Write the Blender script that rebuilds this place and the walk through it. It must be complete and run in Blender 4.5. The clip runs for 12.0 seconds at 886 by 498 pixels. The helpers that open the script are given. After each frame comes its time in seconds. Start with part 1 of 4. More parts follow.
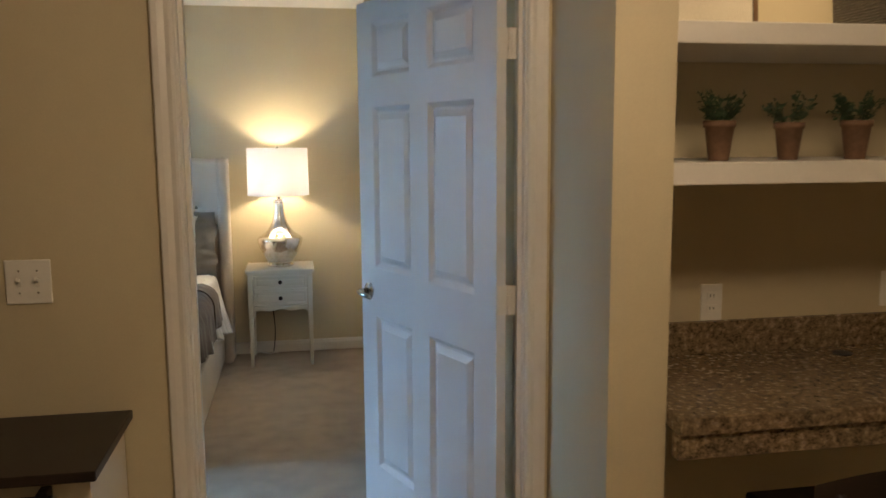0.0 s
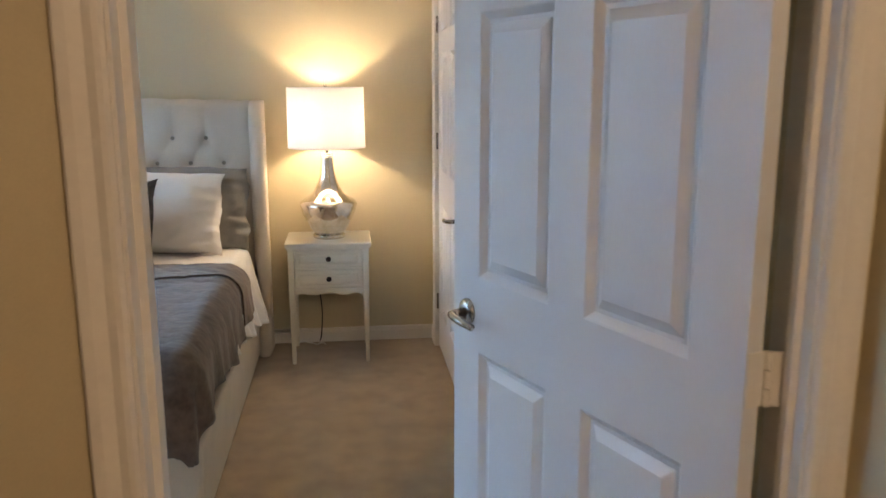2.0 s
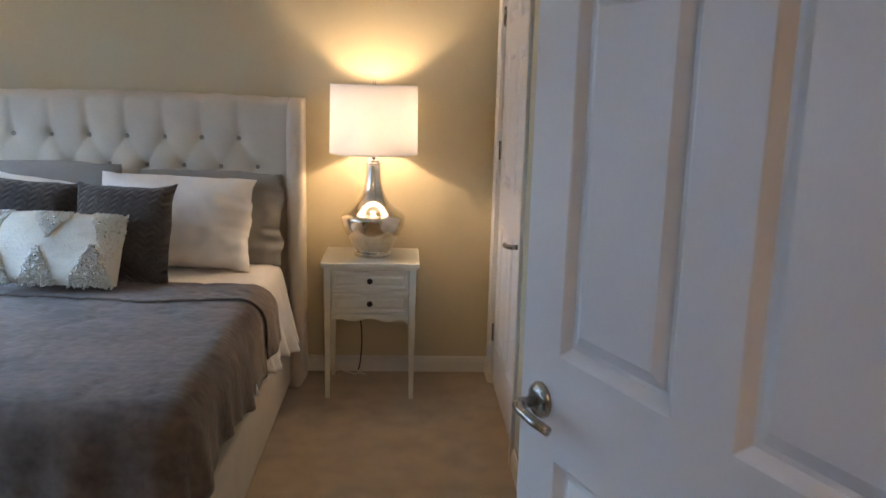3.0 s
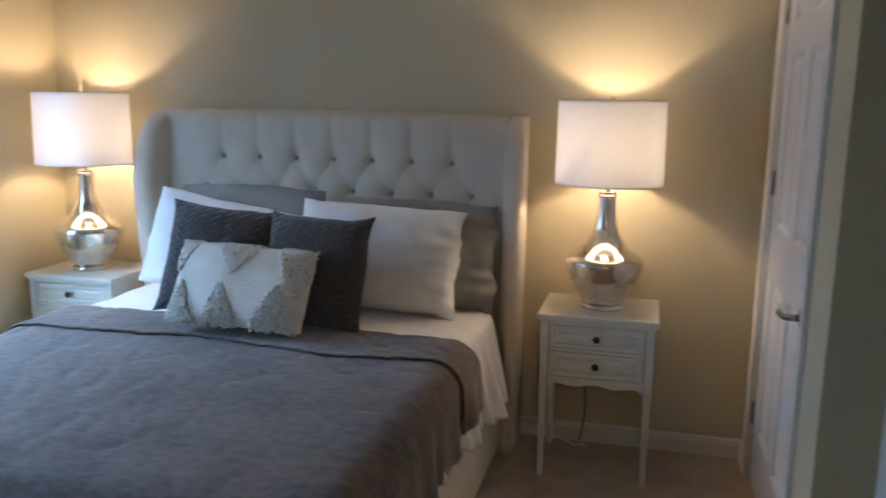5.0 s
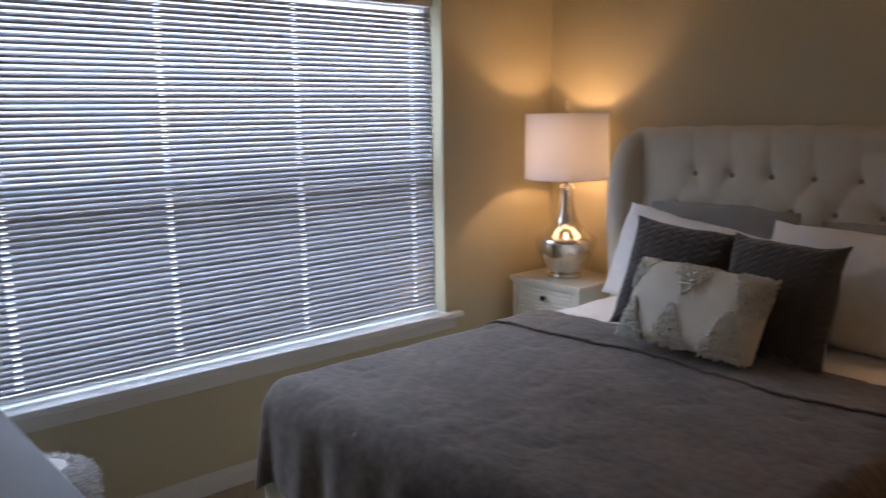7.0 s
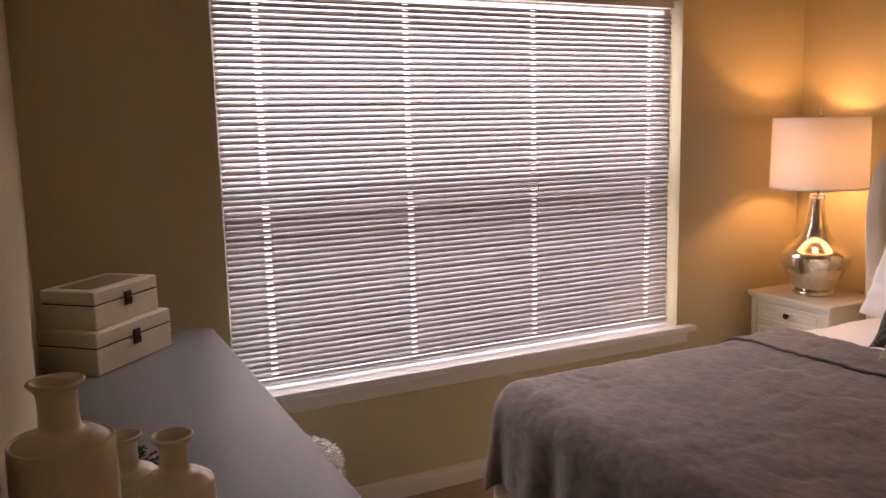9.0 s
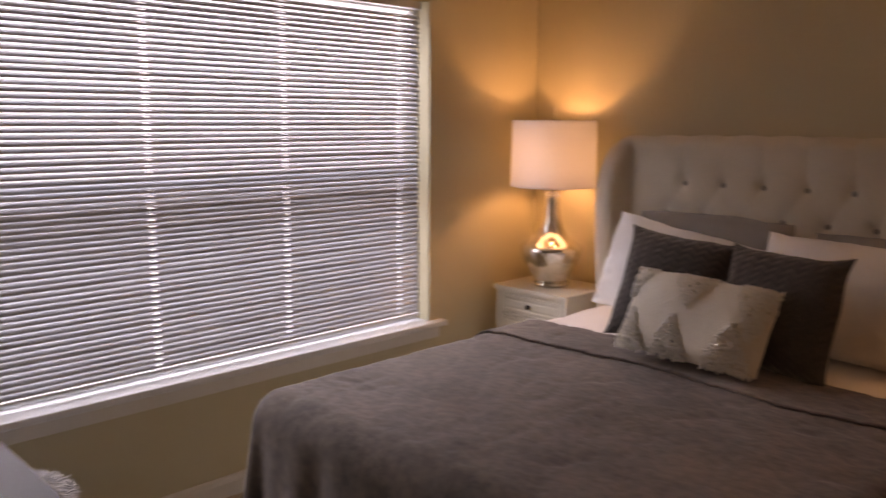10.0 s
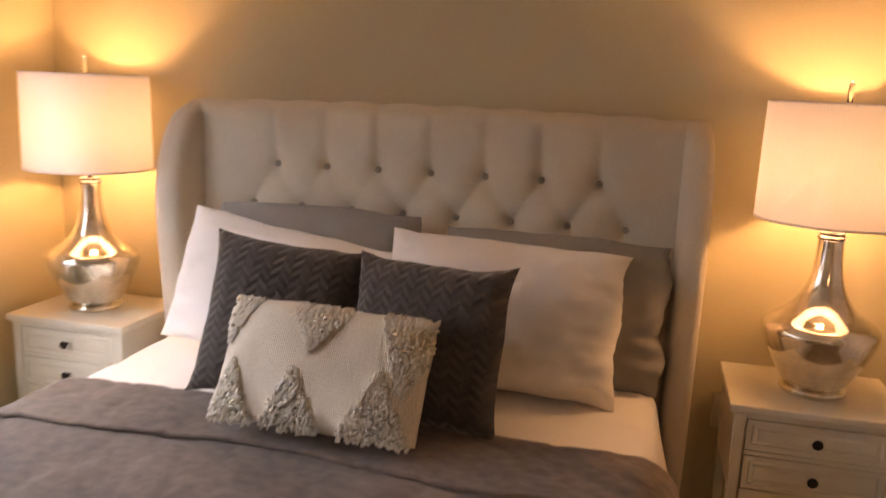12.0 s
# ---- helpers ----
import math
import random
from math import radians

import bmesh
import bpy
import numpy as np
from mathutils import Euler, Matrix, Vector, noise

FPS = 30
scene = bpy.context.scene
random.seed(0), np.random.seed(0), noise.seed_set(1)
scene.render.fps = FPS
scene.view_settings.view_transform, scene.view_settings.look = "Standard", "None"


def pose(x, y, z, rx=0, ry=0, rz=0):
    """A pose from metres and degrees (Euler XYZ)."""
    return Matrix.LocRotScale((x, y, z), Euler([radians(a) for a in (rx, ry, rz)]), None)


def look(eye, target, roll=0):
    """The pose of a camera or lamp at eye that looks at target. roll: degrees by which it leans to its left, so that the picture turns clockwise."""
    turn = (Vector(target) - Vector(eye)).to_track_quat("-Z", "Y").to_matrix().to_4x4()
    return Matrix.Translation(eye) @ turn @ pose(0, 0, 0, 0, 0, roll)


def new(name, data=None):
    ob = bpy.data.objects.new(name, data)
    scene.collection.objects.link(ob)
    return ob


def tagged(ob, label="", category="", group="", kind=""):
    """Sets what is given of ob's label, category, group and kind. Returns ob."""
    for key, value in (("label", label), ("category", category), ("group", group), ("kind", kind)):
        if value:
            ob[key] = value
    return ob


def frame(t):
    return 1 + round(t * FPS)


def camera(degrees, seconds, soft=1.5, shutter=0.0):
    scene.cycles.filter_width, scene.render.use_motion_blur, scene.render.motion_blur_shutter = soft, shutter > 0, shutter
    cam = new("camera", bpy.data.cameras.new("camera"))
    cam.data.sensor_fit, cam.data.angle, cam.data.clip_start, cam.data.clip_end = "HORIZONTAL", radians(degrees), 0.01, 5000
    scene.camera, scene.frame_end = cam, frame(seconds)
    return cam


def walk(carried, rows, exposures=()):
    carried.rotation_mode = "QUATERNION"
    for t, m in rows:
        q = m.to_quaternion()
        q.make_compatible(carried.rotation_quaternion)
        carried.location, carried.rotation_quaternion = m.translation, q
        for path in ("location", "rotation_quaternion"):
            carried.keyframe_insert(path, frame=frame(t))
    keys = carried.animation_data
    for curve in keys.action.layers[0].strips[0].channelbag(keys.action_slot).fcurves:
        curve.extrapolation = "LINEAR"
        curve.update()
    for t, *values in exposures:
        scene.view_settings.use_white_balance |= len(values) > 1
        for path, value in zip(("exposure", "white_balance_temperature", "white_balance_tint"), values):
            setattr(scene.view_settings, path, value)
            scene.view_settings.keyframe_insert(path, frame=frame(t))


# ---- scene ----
from mathutils import noise as mnoise

# ---- camera ----
cam = camera(57.4, 12.0, soft=1.5, shutter=0.4)
PATH = [
    (0, (0.523, 0.107, 1.519), (0.875, 2.057, 1.252), -0.4),
    (0.5, (0.509, 0.408, 1.51), (0.844, 2.353, 1.187), -0.4),
    (1, (0.537, 0.675, 1.506), (0.744, 2.637, 1.179), 0.2),
    (1.5, (0.514, 1.001, 1.486), (0.721, 2.958, 1.127), 0.2),
    (2, (0.508, 1.338, 1.484), (0.738, 3.284, 1.086), -0.1),
    (2.5, (0.533, 1.648, 1.476), (0.69, 3.601, 1.073), 0.8),
    (4.5, (0.56, 2.445, 1.469), (0.356, 4.404, 1.125), 1.3),
    (5, (0.557, 2.559, 1.468), (0.072, 4.464, 1.104), 0.9),
    (5.5, (0.559, 2.643, 1.477), (-0.145, 4.484, 1.138), -0.3),
    (6, (0.616, 2.656, 1.475), (-0.355, 4.375, 1.158), -0.3),
    (6.5, (0.639, 2.666, 1.487), (-0.627, 4.179, 1.158), -0.5),
    (7, (0.654, 2.651, 1.486), (-0.831, 3.949, 1.153), -0.9),
    (7.5, (0.65, 2.61, 1.492), (-0.993, 3.703, 1.168), -1.2),
    (9.3, (0.585, 2.585, 1.480), (-1.191, 3.453, 1.175), -1.32),
    (9.5, (0.575, 2.58, 1.480), (-1.123, 3.592, 1.175), -0.59),
    (10, (0.493, 2.6, 1.476), (-0.916, 3.982, 1.159), 0.3),
    (10.5, (0.404, 2.659, 1.475), (-0.673, 4.304, 1.11), 0.3),
    (11, (0.339, 2.869, 1.464), (-0.558, 4.615, 1.08), 1.0),
    (11.5, (0.182, 3.137, 1.45), (-0.56, 4.948, 1.037), 1.8),
    (12, (-0.093, 3.366, 1.475), (-0.572, 5.267, 1.081), 2.2),
]
EXPOSURES = [
    (0.0, 1.85, 7000, 14), (0.5, 2.25, 7400, 16), (1.0, 2.60, 7300, 17), (1.5, 2.45, 7500, 19), (2.0, 2.10, 7700, 22), (2.5, 1.85, 8200, 26), (4.5, 1.05, 8000, 27), (5.0, 1.1, 7100, 24), (5.5, 0.85, 8000, 29),
    (6.0, 0.55, 9300, 35), (7.0, 0.12, 10900, 42), (7.5, 0.1, 11000, 43), (9.3, 0.45, 33000, 66), (10.0, 0.2, 20500, 61), (10.5, 0.46, 28500, 69), (11.0, 0.82, 44000, 75), (11.5, 1.05, 52000, 75), (12.0, 1.17, 22500, 55),
]
walk(cam, [(t, look(eye, target, roll)) for t, eye, target, roll in PATH], EXPOSURES)

# ---- plan, in metres ----
NORTH, WEST, EAST, CEIL = 5.97, -2.25, 1.0, 2.435
HALL, BED = 2.41, 2.53                 # faces of the wall with the doorway
JAMB_L, JAMB_R, HEAD = 0.222, 1.184, 2.05
WIN_A, WIN_B, SILL, WIN_T = 3.137, 5.20, 0.52, 2.0
SIDE, NICHE_Y, NICHE_X = 1.262, 1.93, 1.417

# ---- world and lights ----
world = bpy.data.worlds.new("daylight")
scene.world = world
world.use_nodes = True
wn = world.node_tree
sky = wn.nodes.new("ShaderNodeTexSky")
sky.sky_type = "NISHITA"
sky.sun_disc = False
sky.sun_elevation, sky.sun_rotation = radians(40), radians(60)
wn.links.new(sky.outputs[0], wn.nodes["Background"].inputs[0])
wn.nodes["Background"].inputs[1].default_value = 0.13


def lamp(name, kind, place, power, colour, **more):
    data = bpy.data.lights.new(name, kind)
    data.energy, data.color = power, colour
    for k, v in more.items():
        if k == "size":
            data.size = v
        if k == "size_y":
            data.shape, data.size_y = "RECTANGLE", v
        if k == "radius":
            data.shadow_soft_size = v
        if k == "angle":
            data.angle = v
    ob = new(name, data)
    ob.matrix_world = place
    return ob


WARM = (1.0, 0.835, 0.56)
lamp("sun", "SUN", look((6, 2, 8), (0, 4, 0)), 1.0, (1, 0.95, 0.88), angle=radians(12))
lamp("bulb_light", "POINT", pose(0.402, 5.74, 1.294), 4.4, WARM, radius=0.035)
lamp("bulb_light", "POINT", pose(-1.942, 5.735, 1.294), 4.4, WARM, radius=0.035)
lamp("daylight_in_window", "AREA", look((-2.395, 4.17, 1.26), (0, 4.17, 1.26)), 36, (0.34, 0.63, 1.0), size=2.04, size_y=1.46)
lamp("sky_over_window", "AREA", look((-3.45, 4.17, 3.15), (-2.25, 4.17, 1.30)), 190, (0.22, 0.55, 1.0), size=2.8, size_y=1.5)
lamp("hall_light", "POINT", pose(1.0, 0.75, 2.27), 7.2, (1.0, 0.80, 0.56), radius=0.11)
lamp("niche_light", "AREA", look((2.0, 2.12, 2.42), (2.0, 2.12, 0)), 0.9, (1.0, 0.76, 0.45), size=0.1, size_y=0.1)


# ---- materials ----
def ramp(nt, fac, a, b, lo=0.3, hi=0.7):
    r = nt.nodes.new("ShaderNodeValToRGB")
    r.color_ramp.elements[0].position, r.color_ramp.elements[1].position = lo, hi
    r.color_ramp.elements[0].color, r.color_ramp.elements[1].color = (*a, 1), (*b, 1)
    nt.links.new(fac, r.inputs[0])
    return r.outputs[0]


def noise_tex(nt, scale, detail=4, stretch=None, rough=0.5):
    tc = nt.nodes.new("ShaderNodeTexCoord")
    n = nt.nodes.new("ShaderNodeTexNoise")
    n.inputs["Scale"].default_value, n.inputs["Detail"].default_value = scale, detail
    n.inputs["Roughness"].default_value = rough
    out = tc.outputs["Object"]
    if stretch:
        mp = nt.nodes.new("ShaderNodeMapping")
        mp.inputs["Scale"].default_value = stretch
        nt.links.new(out, mp.inputs[0])
        out = mp.outputs[0]
    nt.links.new(out, n.inputs["Vector"])
    return n.outputs["Fac"]


def shade(c, k):
    return tuple(min(1, v * k) for v in c)


def material(name, colour, rough=0.6, metal=0.0, big=2.0, fine=60, vary=0.12, bump=0.15, depth=0.002, stretch=None, sheen=0.0, rvary=0.1, coat=0.0):
    """Plain surface with slow and fine changes of colour, uneven gloss and fine relief."""
    m = bpy.data.materials.new(name)
    m.use_nodes = True
    nt = m.node_tree
    b = nt.nodes["Principled BSDF"]
    slow, quick = noise_tex(nt, big, 3), noise_tex(nt, fine, 5, stretch)
    mix = nt.nodes.new("ShaderNodeMath")
    mix.operation = "MULTIPLY_ADD"
    mix.inputs[1].default_value = 0.5
    half = nt.nodes.new("ShaderNodeMath")
    half.operation = "MULTIPLY"
    half.inputs[1].default_value = 0.5
    nt.links.new(quick, half.inputs[0])
    nt.links.new(slow, mix.inputs[0])
    nt.links.new(half.outputs[0], mix.inputs[2])
    nt.links.new(ramp(nt, mix.outputs[0], shade(colour, 1 - vary), shade(colour, 1 + vary), 0.35, 0.65), b.inputs["Base Color"])
    mr = nt.nodes.new("ShaderNodeMapRange")
    mr.inputs["To Min"].default_value, mr.inputs["To Max"].default_value = max(0.02, rough - rvary), min(1, rough + rvary)
    nt.links.new(slow, mr.inputs[0])
    nt.links.new(mr.outputs[0], b.inputs["Roughness"])
    b.inputs["Metallic"].default_value = metal
    b.inputs["Sheen Weight"].default_value = sheen
    b.inputs["Coat Weight"].default_value = coat
    bp = nt.nodes.new("ShaderNodeBump")
    bp.inputs["Strength"].default_value, bp.inputs["Distance"].default_value = bump, depth
    nt.links.new(quick, bp.inputs["Height"])
    nt.links.new(bp.outputs[0], b.inputs["Normal"])
    return m


def weave(name, colour, scale=900, vary=0.1, big=6, depth=0.0015, bump=0.5, sheen=0.2, rough=0.9):
    """Woven cloth: two crossing thread waves over slow shading of the fibre."""
    m = material(name, colour, rough, 0, big, 180, vary, 0.1, 0.001, None, sheen, 0.05)
    nt = m.node_tree
    b = nt.nodes["Principled BSDF"]
    tc = nt.nodes.new("ShaderNodeTexCoord")
    add = nt.nodes.new("ShaderNodeMath")
    add.operation = "ADD"
    for k, way in enumerate(("X", "Z")):
        w = nt.nodes.new("ShaderNodeTexWave")
        w.bands_direction = way
        w.inputs["Scale"].default_value, w.inputs["Distortion"].default_value = scale / 6.28, 1.5
        w.inputs["Detail"].default_value = 1
        nt.links.new(tc.outputs["Object"], w.inputs[0])
        nt.links.new(w.outputs["Fac"], add.inputs[k])
    bp = nt.nodes.new("ShaderNodeBump")
    bp.inputs["Strength"].default_value, bp.inputs["Distance"].default_value = bump, depth
    nt.links.new(add.outputs[0], bp.inputs["Height"])
    nt.links.new(bp.outputs[0], b.inputs["Normal"])
    return m


M_WALL = material("beige_wall_paint", (0.61, 0.53, 0.365), 0.75, 0, 1.2, 220, 0.035, 0.12, 0.001)
M_CEIL = material("white_ceiling_paint", (0.88, 0.86, 0.82), 0.85, 0, 1.5, 160, 0.03, 0.3, 0.002)
M_TRIM = material("white_trim_paint", (0.74, 0.71, 0.66), 0.42, 0, 3, 90, 0.03, 0.05, 0.0008)
M_DOOR = material("white_door_paint", (0.70, 0.70, 0.71), 0.38, 0, 3, 70, 0.03, 0.12, 0.0008, (6, 6, 1))
M_FURN = material("cream_furniture_paint", (0.72, 0.68, 0.58), 0.38, 0, 5, 80, 0.05, 0.06, 0.0006, (1, 1, 6))
M_KNOB = material("dark_bronze_knob", (0.030, 0.026, 0.026), 0.35, 0.7, 20, 200, 0.2, 0.1, 0.0005)
M_NICKEL = material("brushed_nickel", (0.42, 0.40, 0.38), 0.26, 1.0, 20, 300, 0.08, 0.05, 0.0003)
M_LINEN = weave("oatmeal_linen", (0.74, 0.645, 0.53), 1100, 0.07)
M_BUTTON = weave("taupe_button_linen", (0.36, 0.31, 0.255), 1100, 0.07)
M_SHEET = weave("white_cotton_sheet", (0.87, 0.84, 0.81), 2400, 0.03, 4, 0.0006, 0.3)
M_MATT = weave("white_mattress_ticking", (0.72, 0.70, 0.67), 900, 0.05)
M_GREYP = weave("grey_pillowcase", (0.27, 0.255, 0.24), 2000, 0.08, 4, 0.0006, 0.3)
M_CREAM = weave("cream_slub_cotton", (0.95, 0.86, 0.74), 420, 0.08, 6, 0.003, 0.6)
M_SEQUIN = material("silver_sequin", (0.85, 0.80, 0.70), 0.12, 1.0)
M_GRANITE = material("brown_granite", (0.20, 0.145, 0.085), 0.25, 0, 55, 150, 0.8, 0.02, 0.0004)
M_ESPRESSO = material("espresso_wood", (0.020, 0.013, 0.010), 0.35, 0, 3, 60, 0.4, 0.15, 0.0006, (1, 8, 8))
M_TERRA = material("terracotta_pot", (0.19, 0.105, 0.06), 0.85, 0, 12, 90, 0.2, 0.3, 0.001)
M_SOIL = material("dark_soil", (0.03, 0.022, 0.015), 0.95, 0, 30, 120, 0.4, 0.8, 0.004)
M_LEAF = material("green_leaf", (0.028, 0.055, 0.02), 0.6, 0, 20, 80, 0.4, 0.2, 0.001)
M_PLATE = material("white_plastic", (0.84, 0.82, 0.77), 0.35, 0, 8, 120, 0.02, 0.02, 0.0002)
M_BLACK = material("black_cord_plastic", (0.012, 0.011, 0.011), 0.5)
M_GREYTOP = material("grey_painted_wood", (0.15, 0.142, 0.14), 0.45, 0, 2.5, 60, 0.08, 0.08, 0.0006, (1, 8, 1))
M_CERAMIC = material("white_glazed_ceramic", (0.78, 0.72, 0.60), 0.28, 0, 6, 40, 0.08, 0.1, 0.001, None, 0, 0.08, 0.3)
M_BOX = material("cream_leatherette", (0.62, 0.54, 0.42), 0.55, 0, 6, 240, 0.06, 0.35, 0.0008)
M_BOXTOP = material("tan_leather_inlay", (0.24, 0.14, 0.08), 0.5, 0, 6, 200, 0.12, 0.3, 0.0008)
M_SEAM = material("dark_seam", (0.05, 0.04, 0.03), 0.8)
M_WOOL = weave("white_wool_throw", (0.76, 0.74, 0.72), 500, 0.06)
M_VINYL = material("white_window_vinyl", (0.74, 0.76, 0.76), 0.4, 0, 4, 90, 0.02, 0.03, 0.0004)
M_LAWN = material("lawn", (0.05, 0.075, 0.03), 0.95, 0, 0.7, 9, 0.4, 0.8, 0.03)
M_BACKDROP = material("dim_backdrop", (0.11, 0.088, 0.08), 0.95, 0, 0.35, 2.5, 0.55, 0.5, 0.1)
M_CANVAS = weave("cream_canvas", (0.72, 0.67, 0.56), 700, 0.05)
M_FRAMEW = material("walnut_picture_frame", (0.13, 0.07, 0.035), 0.45, 0, 6, 70, 0.25, 0.2, 0.0006, (1, 1, 8))
M_BASKET = weave("dark_woven_basket", (0.09, 0.075, 0.055), 260, 0.3, 10, 0.004, 1.0)


def carpet():
    m = material("beige_cut_pile_carpet", (0.41, 0.312, 0.222), 0.95, 0, 8.0, 260, 0.22, 0.9, 0.006, None, 0.25, 0.03)
    nt = m.node_tree
    b = nt.nodes["Principled BSDF"]
    vor = nt.nodes.new("ShaderNodeTexVoronoi")
    vor.inputs["Scale"].default_value = 260
    tc = nt.nodes.new("ShaderNodeTexCoord")
    nt.links.new(tc.outputs["Object"], vor.inputs["Vector"])
    lump = noise_tex(nt, 28, 4)
    add = nt.nodes.new("ShaderNodeMath")
    add.operation = "MULTIPLY_ADD"
    add.inputs[1].default_value = 1.0
    nt.links.new(lump, add.inputs[0])
    nt.links.new(vor.outputs["Distance"], add.inputs[2])
    bp = nt.nodes.new("ShaderNodeBump")
    bp.inputs["Strength"].default_value, bp.inputs["Distance"].default_value = 0.55, 0.005
    nt.links.new(add.outputs[0], bp.inputs["Height"])
    nt.links.new(bp.outputs[0], b.inputs["Normal"])
    return m


def suede():
    """Brushed charcoal blanket: the nap lies in lighter and darker strokes."""
    m = material("charcoal_brushed_blanket", (0.130, 0.091, 0.073), 0.9, 0, 5.0, 34, 0.42, 0.55, 0.005, (0.9, 1.25, 1), 0.25, 0.05)
    return m


def knit():
    """Charcoal cable knit: braided rows in the relief."""
    m = material("charcoal_cable_knit", (0.068, 0.061, 0.058), 0.95, 0, 8, 150, 0.25, 0.2, 0.001, None, 0.25, 0.03)
    nt = m.node_tree
    b = nt.nodes["Principled BSDF"]
    tc = nt.nodes.new("ShaderNodeTexCoord")
    sep = nt.nodes.new("ShaderNodeSeparateXYZ")
    nt.links.new(tc.outputs["Object"], sep.inputs[0])

    def wave(expr):
        s = nt.nodes.new("ShaderNodeMath")
        s.operation = "SINE"
        nt.links.new(expr, s.inputs[0])
        return s.outputs[0]

    def scaled(sock, k):
        s = nt.nodes.new("ShaderNodeMath")
        s.operation = "MULTIPLY"
        s.inputs[1].default_value = k
        nt.links.new(sock, s.inputs[0])
        return s.outputs[0]

    def math2(op, a, c):
        s = nt.nodes.new("ShaderNodeMath")
        s.operation = op
        nt.links.new(a, s.inputs[0])
        nt.links.new(c, s.inputs[1])
        return s.outputs[0]

    column = scaled(sep.outputs["X"], 6.283 / 0.05)
    zig = nt.nodes.new("ShaderNodeMath")
    zig.operation = "PINGPONG"
    zig.inputs[1].default_value = 0.025
    nt.links.new(sep.outputs["X"], zig.inputs[0])
    chevron = math2("ADD", sep.outputs["Z"], scaled(zig.outputs[0], 0.8))
    strand = wave(scaled(chevron, 6.283 / 0.027))
    edge = wave(column)
    h = math2("ADD", strand, scaled(edge, 0.5))
    bp = nt.nodes.new("ShaderNodeBump")
    bp.inputs["Strength"].default_value, bp.inputs["Distance"].default_value = 0.40, 0.005
    nt.links.new(h, bp.inputs["Height"])
    nt.links.new(bp.outputs[0], b.inputs["Normal"])
    return m


def shade_cloth():
    m = bpy.data.materials.new("white_shade_linen")
    m.use_nodes = True
    nt = m.node_tree
    out = nt.nodes["Material Output"]
    nt.nodes.remove(nt.nodes["Principled BSDF"])
    d, t, mx = nt.nodes.new("ShaderNodeBsdfDiffuse"), nt.nodes.new("ShaderNodeBsdfTranslucent"), nt.nodes.new("ShaderNodeMixShader")
    col = ramp(nt, noise_tex(nt, 500, 2, (1, 1, 0.15)), (0.755, 0.755, 0.79), (0.80, 0.80, 0.84))
    nt.links.new(col, d.inputs[0])
    nt.links.new(col, t.inputs[0])
    mx.inputs[0].default_value = 0.12
    nt.links.new(d.outputs[0], mx.inputs[1])
    nt.links.new(t.outputs[0], mx.inputs[2])
    nt.links.new(mx.outputs[0], out.inputs[0])
    return m


def yarn():
    """Soft cream yarn that lets some light through its loops."""
    m = bpy.data.materials.new("cream_yarn")
    m.use_nodes = True
    nt = m.node_tree
    out = nt.nodes["Material Output"]
    nt.nodes.remove(nt.nodes["Principled BSDF"])
    d, t, mx = nt.nodes.new("ShaderNodeBsdfDiffuse"), nt.nodes.new("ShaderNodeBsdfTranslucent"), nt.nodes.new("ShaderNodeMixShader")
    col = ramp(nt, noise_tex(nt, 60, 3), (0.95, 0.90, 0.81), (0.98, 0.95, 0.89))
    nt.links.new(col, d.inputs[0])
    nt.links.new(col, t.inputs[0])
    mx.inputs[0].default_value = 0.35
    nt.links.new(d.outputs[0], mx.inputs[1])
    nt.links.new(t.outputs[0], mx.inputs[2])
    nt.links.new(mx.outputs[0], out.inputs[0])
    return m


def slat_paint():
    m = bpy.data.materials.new("white_blind_slat")
    m.use_nodes = True
    nt = m.node_tree
    b = nt.nodes["Principled BSDF"]
    out = nt.nodes["Material Output"]
    nt.links.new(ramp(nt, noise_tex(nt, 30, 3), (0.42, 0.44, 0.46), (0.49, 0.51, 0.53)), b.inputs["Base Color"])
    b.inputs["Roughness"].default_value = 0.4
    t, mx = nt.nodes.new("ShaderNodeBsdfTranslucent"), nt.nodes.new("ShaderNodeMixShader")
    t.inputs[0].default_value = (0.7, 0.72, 0.75, 1)
    mx.inputs[0].default_value = 0.06
    nt.links.new(b.outputs[0], mx.inputs[1])
    nt.links.new(t.outputs[0], mx.inputs[2])
    nt.links.new(mx.outputs[0], out.inputs[0])
    return m


def glass(name, colour=(1, 1, 1), rough=0.0):
    m = bpy.data.materials.new(name)
    m.use_nodes = True
    b = m.node_tree.nodes["Principled BSDF"]
    b.inputs["Base Color"].default_value = (*colour, 1)
    b.inputs["Transmission Weight"].default_value, b.inputs["Roughness"].default_value = 1.0, rough
    b.inputs["IOR"].default_value = 1.45
    return m


